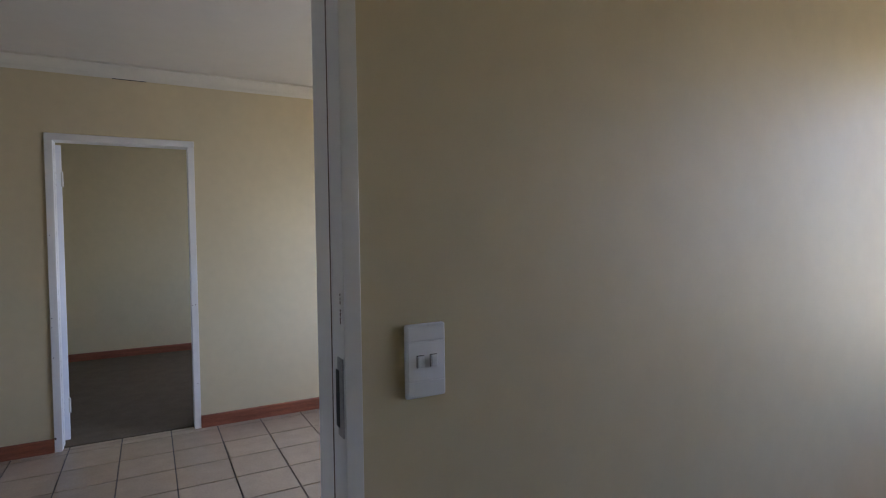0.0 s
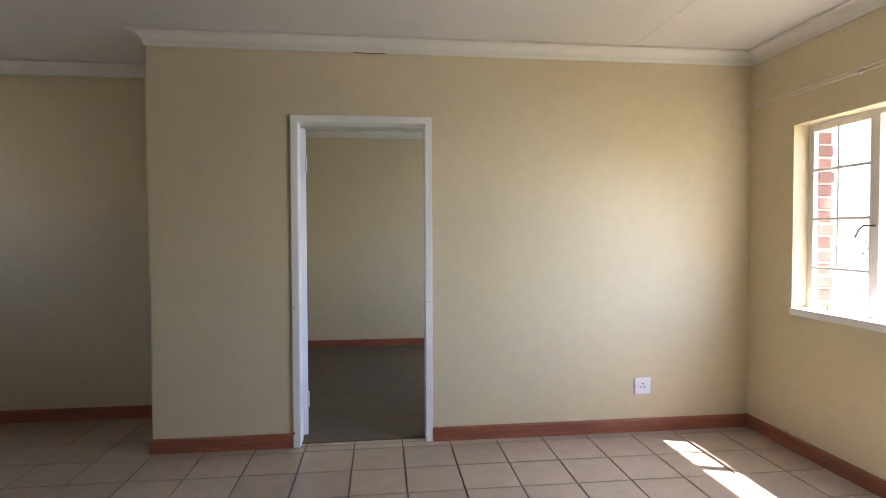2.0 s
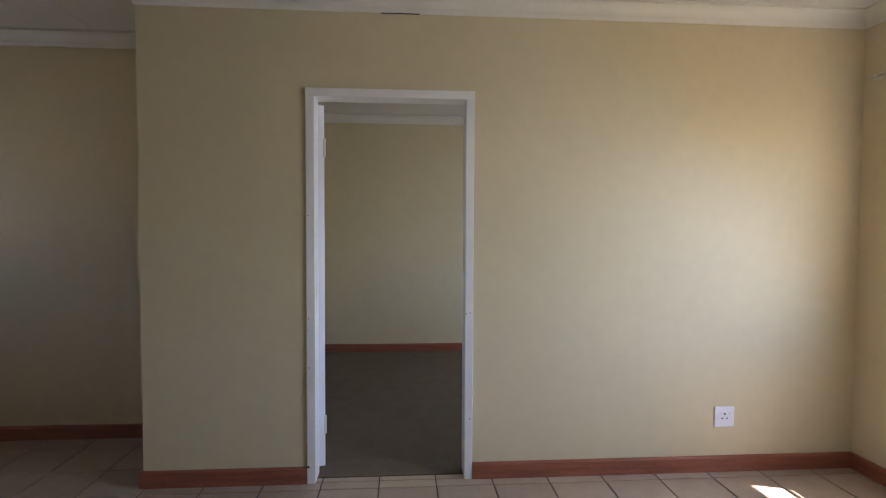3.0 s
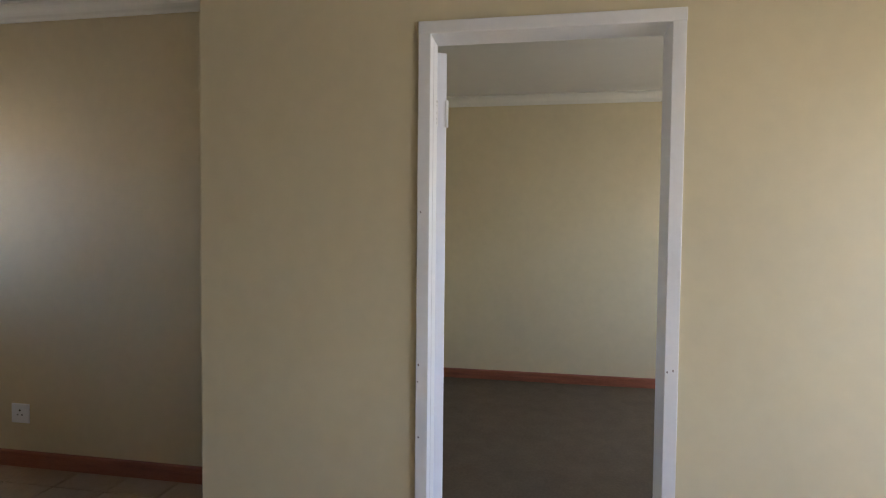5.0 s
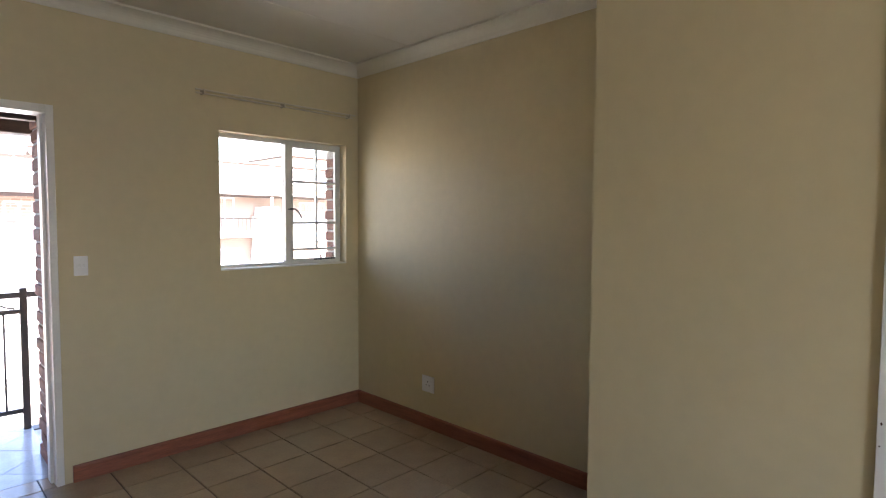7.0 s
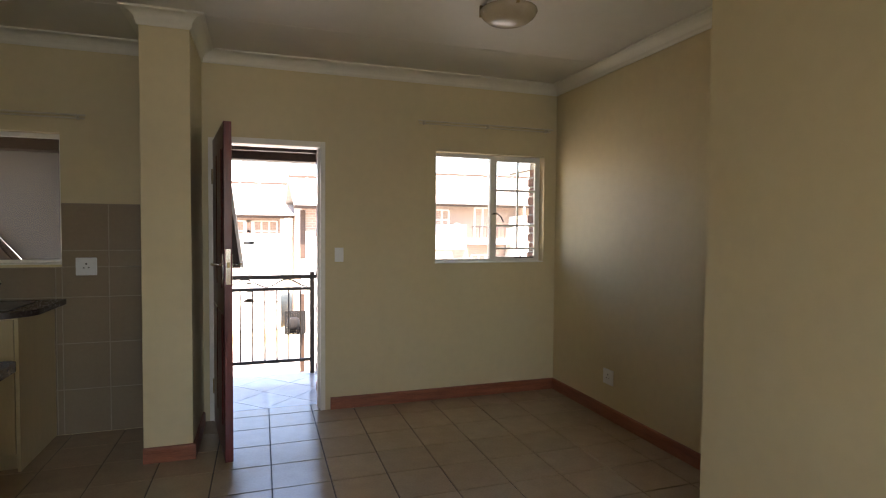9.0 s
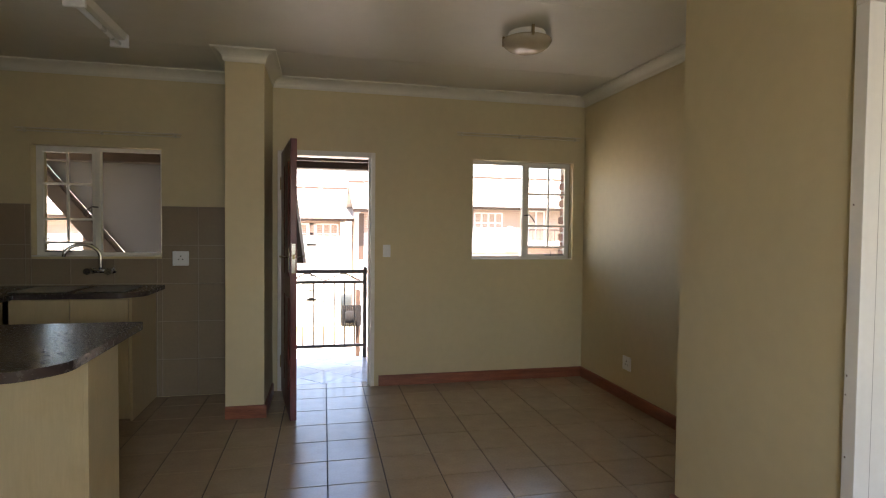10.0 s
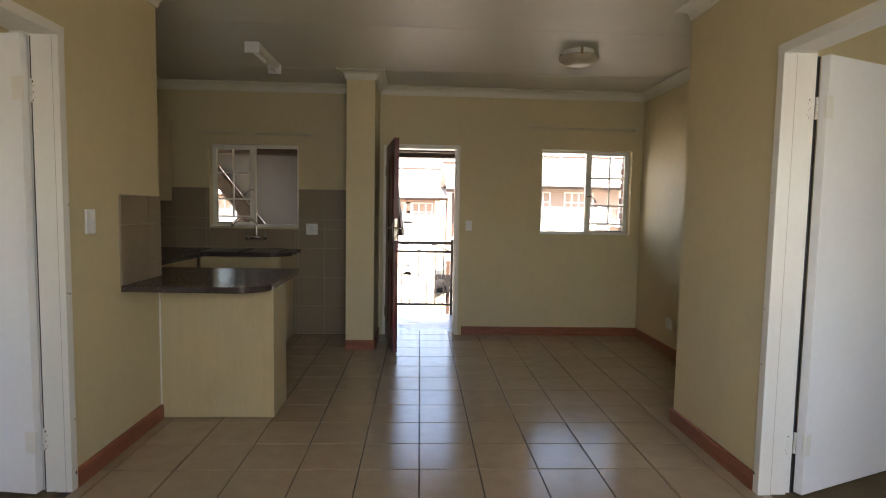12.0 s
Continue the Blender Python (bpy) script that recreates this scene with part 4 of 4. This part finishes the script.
def apartment_house(x0, x1, y, eave, ridge, label, bays, depth=9.0, wall=None, over=0.6, strip=None, flat=False):
    """Two storeys of face brick with plastered balconies, a tiled roof and white windows; it fronts -y."""
    th = thing("apartment_building", label, "building")
    part("wall", boxes((x0, x1, y, y + depth, GZ, eave)), wall or M_BRICKF, th, "plastered wall" if wall else "red face brick wall")
    cuts = [x0 - 0.02] + [v for kind, bx in sorted(bays, key=lambda b: b[1]) if kind == "b" for v in (bx - 0.75, bx + 1.15)] + [x1 + 0.02]
    for a, b in zip(cuts[0::2], cuts[1::2]):
        part("plaster_band", boxes((a, b, y - 0.05, y - 0.001, eave - 1.95, eave - 0.88)), M_PLASTER, th, "white plastered band")
    part("plaster_base", boxes((x0 - 0.02, x1 + 0.02, y - 0.06, y - 0.001, GZ, GZ + 1.2)), M_PLASTER, th, "white plastered base")
    if strip:
        part("plaster_front", boxes((x0 - 0.015, x1 + 0.015, y - 0.024, y - 0.001, GZ + 1.2, eave - strip)), M_PLASTER, th, "white plastered lower front")
    if flat:
        part("roof", boxes((x0 - 0.1, x1 + 0.1, y - 0.1, y + depth + 0.1, eave, eave + 0.14)), M_TIMBER, th, "flat roof with a dark coping")
        for kind, bx in bays:
            far_window(th, bx, eave - 1.0, 0.9, 0.75, y, 3, 2)
        return th
    rf = prism([(y - 0.7, eave - 0.05), (y + depth / 2, ridge), (y + depth + 0.7, eave - 0.05), (y + depth + 0.7, eave + 0.06), (y + depth / 2, ridge + 0.12), (y - 0.7, eave + 0.08)], 'x', x0 - over, x1 + over)
    r = part("roof", rf, M_ROOF, th, "pale tiled roof")
    part("fascia", boxes((x0 - over, x1 + over, y - 0.74, y - 0.70, eave - 0.14, eave + 0.06)), M_TIMBER, r)
    part("ridge_cap", boxes((x0 - over, x1 + over, y + depth / 2 - 0.12, y + depth / 2 + 0.12, ridge + 0.09, ridge + 0.19)), M_TIMBER, r, "dark ridge tiles")
    g = bmesh.new()
    rod(g, (x0 - over, y - 0.80, eave + 0.02), (x1 + over, y - 0.80, eave + 0.02), 0.06, 8)
    part("gutter", g, M_PLASTER, r)
    nrib = int((x1 - x0) / 0.9)
    for k in range(nrib):
        xx = x0 + 0.4 + k * 0.9
        n = Vector((0, -(ridge - eave), depth / 2 + 0.7)).normalized()
        bm = prism([(y - 0.7, eave + 0.085), (y + depth / 2, ridge + 0.125), (y + depth / 2, ridge + 0.165), (y - 0.7, eave + 0.125)], 'x', xx - 0.04, xx + 0.04)
        part("roof_rib", bm, M_ROOF, r)
    for kind, bx in bays:
        if kind == "w":
            far_window(th, bx, eave - 1.12, 1.25, 0.85, y, 4, 2)
            far_window(th, bx, eave - 3.55, 1.3, 1.0, y)
        elif kind == "b":
            far_window(th, bx, eave - 1.50, 0.75, 1.35, y, 2, 1)
            bal = part("balcony", boxes((bx - 0.75, bx + 1.15, y - 0.65, y - 0.052, eave - 1.72, eave - 1.52)), M_PLASTER, th, "white plastered balcony")
            bm = bmesh.new()
            for q in range(12):
                rod(bm, (bx - 0.72 + q * 0.167, y - 0.62, eave - 1.52), (bx - 0.72 + q * 0.167, y - 0.62, eave - 0.98), 0.010, 6)
            rod(bm, (bx - 0.75, y - 0.62, eave - 0.97), (bx + 1.15, y - 0.62, eave - 0.97), 0.022, 6)
            part("balcony_rail", bm, M_IRON, bal, "dark iron balcony rail")
            far_window(th, bx, eave - 3.35, 1.0, 1.15, y, 3, 2)
        elif kind == "p":
            part("pier", prism([(bx - 0.75, GZ), (bx + 0.75, GZ), (bx + 0.3, eave - 0.5), (bx - 0.3, eave - 0.5)], 'y', y - 0.9, y - 0.052), M_PLASTER, th, "tapered white plaster pier")
            bm = bmesh.new()
            rod(bm, (bx, y - 0.95, eave - 0.1), (bx, y - 0.95, GZ), 0.05, 8)
            part("downpipe", bm, M_PLASTER, th)
        elif kind == "d":
            bm = bmesh.new()
            lathe(bm, [(0.02, 0.0), (0.15, 0.02), (0.28, 0.07), (0.36, 0.13), (0.355, 0.135), (0.27, 0.085), (0.14, 0.035), (0.02, 0.02)], 0, 0, 24)
            bmesh.ops.transform(bm, matrix=Matrix.Translation((bx, y - 0.35, eave - 1.2)) @ Matrix.Rotation(radians(65), 4, 'X') @ Matrix.Rotation(radians(20), 4, 'Y'), verts=bm.verts[:])
            part("satellite_dish", bm, M_DISH, th, "white satellite dish", smooth=True)
    return th


apartment_house(4.2, 22.0, 24.0, 2.42, 4.0, "face brick apartment house with white balconies, sunlit", [("w", 7.0), ("d", 7.9), ("b", 9.2), ("p", 10.75), ("w", 13.2), ("d", 14.3), ("b", 15.8), ("p", 17.4), ("w", 18.8), ("w", 5.1)])
apartment_house(-14.0, 0.75, 26.0, 1.88, 3.4, "face brick apartment house beyond the railing, sunlit", [("w", -1.0), ("w", 0.0), ("b", -3.4), ("w", -6.2), ("p", -4.9), ("w", -9.0), ("b", -11.6)], strip=0.78)
tower = apartment_house(1.3, 4.1, 21.0, 2.12, 3.2, "narrow face brick stair tower with dark corner", [("w", 2.6)], 6.0, over=0.3, strip=0.92)
# Dark strip on the corner in place of the tower's shaded side.
part("side_shade_strip", boxes((1.25, 1.42, 20.93, 20.975, 0.3, 1.95)), M_TIMBER, tower, "dark strip painting the shaded side of the tower")
apartment_house(21.0, 34.0, 40.0, 6.15, 6.4, "taller plastered apartment house behind a roof ridge", [("w", 22.0), ("w", 23.4), ("w", 25.4), ("w", 28.0), ("w", 31.0)], 6.0, M_PLASTER, flat=True)

# small dark tin sheet on a post, with a round pot hung in front
# Near-black base: the shade on sheet and pot is put into the colour.
M_BLACK = material("shade_blackened_tin", (0.006, 0.005, 0.005), 0.95, 0.3, 20)
sh = thing("meter_box", "dark corrugated metal sheet on a post with black pot", "meter box")
bm = bmesh.new()
for k in range(9):
    box(bm, 0.30 + k * 0.032, 0.330 + k * 0.032, 9.70, 9.715 + 0.006 * (k % 2), -0.13 - 0.008 * (k % 2), 0.19)
part("sheet", bm, M_BLACK, sh)
bm = bmesh.new()
lathe(bm, [(0.03, -0.06), (0.075, -0.045), (0.09, 0.02), (0.08, 0.09), (0.05, 0.115), (0.02, 0.12)], 0.41, 9.60, 20)
part("pot", bm, M_BLACK, sh, "round black pot", smooth=True)
part("post", boxes((0.51, 0.57, 9.73, 9.79, GZ, 0.42)), M_TIMBER, sh, "dark timber post")

# brick pier outside the front door
rng = random.Random(7)
pier = tagged(link_mesh("brick_pier", boxes((0.440, 0.64, 6.222, 6.52, -0.16, 2.19)), M_MORTAR), "red face brick pier beside the front door", "", "", "structure")
bme = bmesh.new()
box(bme, -0.11, 0.11, -0.052, 0.052, -0.033, 0.033)
bmesh.ops.bevel(bme, geom=bme.edges[:], offset=0.005, segments=1, affect='EDGES')
brick_mesh = bpy.data.meshes.new("brick")
bme.to_mesh(brick_mesh)
bme.free()
brick_mesh.materials.append(M_BRICK)


def brick(parent, x, y, z, yaw):
    ob = new("brick", brick_mesh)
    ob.parent = parent
    ob.matrix_parent_inverse = parent.matrix_world.inverted()
    ob.matrix_world = Matrix.Translation((x + rng.uniform(-0.004, 0.004), y + rng.uniform(-0.004, 0.004), z)) @ Matrix.Rotation(radians(yaw + rng.uniform(-1, 1)), 4, 'Z')


for k in range(27):
    z = 0.03 + k * 0.08
    if k % 2:
        brick(pier, 0.482, 6.33, z, 90)
        brick(pier, 0.545, 6.478, z, 0)
    else:
        brick(pier, 0.540, 6.275, z, 0)
        brick(pier, 0.482, 6.42, z, 90)
# face brick lining the outer half of the window openings
def brick_reveal(x, y, z0, z1, sg, label):
    side = tagged(link_mesh("brick_reveal", boxes((min(x, x - sg * 0.014), max(x, x - sg * 0.014), y - 0.05, y + 0.05, z0, z1)), M_MORTAR), label, "", "", "structure")
    for k in range(int((z1 - z0) / 0.08)):
        brick(side, x + sg * (0.082 + (0.007 if k % 2 else -0.005)), y, z0 + 0.04 + k * 0.08, 0)


brick_reveal(W_S[1], SY - 0.193, W_S[2] + 0.002, W_S[3] - 0.002, 1, "face brick edge of the south window opening")
brick_reveal(W_N[1], FY + 0.188, W_N[2] + 0.002, W_N[3] - 0.002, 1, "face brick edge of the dining window opening")


# trees and bushes far off to the south
def tree(x, y, h, spread, seed):
    r = random.Random(seed)
    th = thing("tree", "dusty green broadleaf tree on dry ground", "tree")
    bm = bmesh.new()
    rod(bm, (x, y, GZ), (x + 0.1, y, GZ + h * 0.45), 0.16, 8, 0.09)
    tips = []
    for k in range(7):
        a = r.uniform(0, 6.28)
        p = Vector((x + math.cos(a) * spread * r.uniform(0.3, 0.8), y + math.sin(a) * spread * r.uniform(0.3, 0.8), GZ + h * r.uniform(0.6, 0.92)))
        rod(bm, (x + 0.1, y, GZ + h * r.uniform(0.3, 0.45)), p, 0.06, 6, 0.015)
        tips.append(p)
    part("trunk", bm, M_TRUNK, th)
    verts, faces = [], []
    for p in tips + [Vector((x, y, GZ + h * 0.8))]:
        for k in range(130):
            c = p + Vector((r.gauss(0, spread * 0.3), r.gauss(0, spread * 0.3), r.gauss(0, h * 0.09)))
            u = Vector((r.gauss(0, 1), r.gauss(0, 1), r.gauss(0, 1))).normalized() * 0.17
            v = u.cross(Vector((r.gauss(0, 1), r.gauss(0, 1), r.gauss(0, 1)))).normalized() * 0.12
            n = len(verts)
            verts += [c + u, c + v, c - u, c - v]
            faces.append((n, n + 1, n + 2, n + 3))
    me = bpy.data.meshes.new("crown")
    me.from_pydata(verts, [], faces)
    me.materials.append(M_LEAF)
    ob = new("crown", me)
    ob.parent = th
    return th


rt = random.Random(3)
for k in range(16):
    tree(-6 + k * 2.6 + rt.uniform(-1, 1), -30 - rt.uniform(0, 25), rt.uniform(2.6, 4.2), rt.uniform(1.2, 2.2), 40 + k)
house = thing("house", "low distant house with pale walls and dark roof", "house")
part("wall", boxes((14, 30, -92, -84, GZ, GZ + 3.0)), M_PLASTER, house)
part("roof", prism([(13.3, GZ + 2.9), (30.7, GZ + 2.9), (26, GZ + 5.0), (18, GZ + 5.0)], 'y', -92.5, -83.5), M_ROOF, house)

# ---------------------------------------------------------------- floor tiles
P, PX, TX0, TY0, G = 0.3035, 0.3042, 0.046, 2.977, 0.0068
tile_meshes = {}


def tile_mesh(w, d, mat, name="tile"):
    key = (round(w, 3), round(d, 3), name)
    if key not in tile_meshes:
        bm = bmesh.new()
        box(bm, -w / 2, w / 2, -d / 2, d / 2, -0.0075, 0.0)
        bmesh.ops.bevel(bm, geom=[e for e in bm.edges if all(v.co.z > -0.001 for v in e.verts)], offset=min(0.0022, w / 5, d / 5), segments=2, affect='EDGES')
        me = bpy.data.meshes.new(name)
        bm.to_mesh(me)
        bm.free()
        me.materials.append(mat)
        tile_meshes[key] = me
    return tile_meshes[key]


floor_ob = bpy.data.objects["floor"]


def lay_tile(x0, x1, y0, y1):
    w, d = x1 - x0 - G, y1 - y0 - G
    if w < 0.012 or d < 0.012:
        return
    ob = new("tile", tile_mesh(w, d, M_TILE))
    ob.parent = floor_ob
    ob.location = ((x0 + x1) / 2, (y0 + y1) / 2, rng.uniform(-0.0004, 0.0004))
    ob.rotation_euler = (rng.gauss(0, 0.0012), rng.gauss(0, 0.0012), 0)


for i in range(-10, 9):
    for j in range(-12, 12):
        x0, y0 = TX0 + i * PX, TY0 + j * P
        x1, y1 = x0 + PX, y0 + P
        xm, ym = (x0 + x1) / 2, (y0 + y1) / 2
        if ym < NY:      # lounge
            xa, xb = max(x0, WX - 0.0), min(x1, EX)
            ya, yb = max(y0, SY), y1
            if xm < WX and ym < KY and x1 <= WX:
                continue
        else:            # nook, entry and kitchen
            xa, xb = max(x0, KX), min(x1, NX)
            ya, yb = y0, min(y1, FY)
            if x1 <= WX and ym < KY:
                continue
        if xb - xa > 0.012 and yb - ya > 0.012:
            lay_tile(xa, xb, ya, yb)
# thresholds in the doorways
for k in range(4):
    y0 = TY0 - P * (k + 1)
    a, b = max(y0, DOOR_Y0), min(y0 + P, DOOR_Y1)
    if b - a > 0.02:
        lay_tile(EX, EX + 0.055, a, b)
        lay_tile(WX - 0.055, WX, a, b)
for k in range(4):
    x0 = TX0 - 2 * PX + k * PX
    a, b = max(x0, FD0), min(x0 + PX, FD1)
    if b - a > 0.02:
        lay_tile(a, b, FY, FY + 0.16)
# landing tiles, laid on the diagonal and cut at the edges
slab = bpy.data.objects["balcony_slab"]
B0, B1, BY0, BY1 = -2.3, 0.47, FY + 0.16, 7.12


def clip_poly(poly, axis, v, keep_less):
    out = []
    for i in range(len(poly)):
        a, b = poly[i], poly[(i + 1) % len(poly)]
        ia, ib = (a[axis] <= v) == keep_less, (b[axis] <= v) == keep_less
        if ia:
            out.append(a)
        if ia != ib:
            t = (v - a[axis]) / (b[axis] - a[axis])
            out.append((a[0] + t * (b[0] - a[0]), a[1] + t * (b[1] - a[1])))
    return out


DP = 0.305
for i in range(-14, 14):
    for j in range(-14, 14):
        cx = 0.02 + (i - j) * DP / math.sqrt(2)
        cy = 6.35 + (i + j) * DP / math.sqrt(2)
        r = (DP - 0.004) / math.sqrt(2)
        poly = [(cx + r, cy), (cx, cy + r), (cx - r, cy), (cx, cy - r)]
        for axis, v, less in ((0, B1, True), (0, B0, False), (1, BY1, True), (1, BY0 + 0.004, False)):
            poly = clip_poly(poly, axis, v, less)
            if len(poly) < 3:
                break
        if len(poly) < 3:
            continue
        clean = []
        for p in poly:
            if not clean or (Vector(p) - Vector(clean[-1])).length > 1e-4:
                clean.append(p)
        if len(clean) > 2 and (Vector(clean[0]) - Vector(clean[-1])).length < 1e-4:
            clean.pop()
        if len(clean) < 3:
            continue
        link_mesh("tile", prism(clean, 'z', -0.0118, -0.002), M_BTILE, slab)

# wall tiles in the kitchen
ktiles = tagged(link_mesh("wall_tile_bed", boxes((KX + 0.002, -0.647, FY - 0.004, FY - 0.0005, 0.002, 1.09), (KX + 0.002, W_K[0] - 0.002, FY - 0.004, FY - 0.0005, 1.09, 1.50), (W_K[1] + 0.002, -0.647, FY - 0.004, FY - 0.0005, 1.09, 1.50)), M_WGROUT), "pale grout bed of the kitchen wall tiles", "", "", "structure")


def wall_tile(parent, u0, u1, z0, z1, where):
    bm = bmesh.new()
    if where == "north":
        box(bm, u0 + 0.003, u1 - 0.003, FY - 0.011, FY - 0.003, z0 + 0.003, z1 - 0.003)
    elif where == "westend":
        box(bm, WX + 0.003, WX + 0.011, u0 + 0.003, u1 - 0.003, z0 + 0.003, z1 - 0.003)
    else:
        box(bm, KX + 0.003, KX + 0.011, u0 + 0.003, u1 - 0.003, z0 + 0.003, z1 - 0.003)
    link_mesh("tile", bm, M_WTILE, parent, bevel=0.0015, segs=1)


xs = [-0.648, -0.948, -1.213, -1.248, -1.548, -1.848, -2.112, -2.148, -2.448, KX + 0.002]
zs = [0.002, 0.295, 0.595, 0.895, 1.09, 1.196, 1.50]
for a, b in zip(xs[1:], xs):
    for z0, z1 in zip(zs, zs[1:]):
        if z0 >= 1.089 and a >= W_K[0] - 0.01 and b <= W_K[1] + 0.01:
            continue
        if b - a > 0.02:
            wall_tile(ktiles, a, b, z0, z1, "north")
wt = tagged(link_mesh("wall_tile_bed", boxes((WX + 0.0005, WX + 0.004, 3.224, KY - 0.001, CT + 0.001, 1.367)), M_WGROUT), "pale grout bed of the splashback tiles", "", "", "structure")
for a, b in ((3.226, 3.525), (3.525, KY - 0.002)):
    for z0, z1 in ((CT + 0.002, 1.205), (1.205, 1.365)):
        wall_tile(wt, a, b, z0, z1, "westend")
kt = tagged(link_mesh("wall_tile_bed", boxes((KX + 0.0005, KX + 0.004, KY + 0.01, FY - 0.012, CT + 0.001, 1.50)), M_WGROUT), "pale grout bed of the kitchen wall tiles", "", "", "structure")
yy = FY - 0.013
while yy > KY + 0.05:
    for z0, z1 in ((CT + 0.002, 1.196), (1.196, 1.498)):
        wall_tile(kt, max(KY + 0.012, yy - 0.305), yy, z0, z1, "west")
    yy -= 0.305

# ---------------------------------------------------------------- groups of alike things
GROUPS = {"curtain_rail": "curtain rails over the windows", "wall_socket": "wall sockets", "light_switch": "light switches", "bedroom_door": "white bedroom doors",
          "kitchen_cabinet": "kitchen base cabinets", "tree": "trees beyond the south window", "apartment_building": "apartment houses across the yard"}
for ob in scene.objects:
    base = ob.name.split(".")[0]
    if ob.parent is None and base in GROUPS:
        ob["group"] = GROUPS[base]
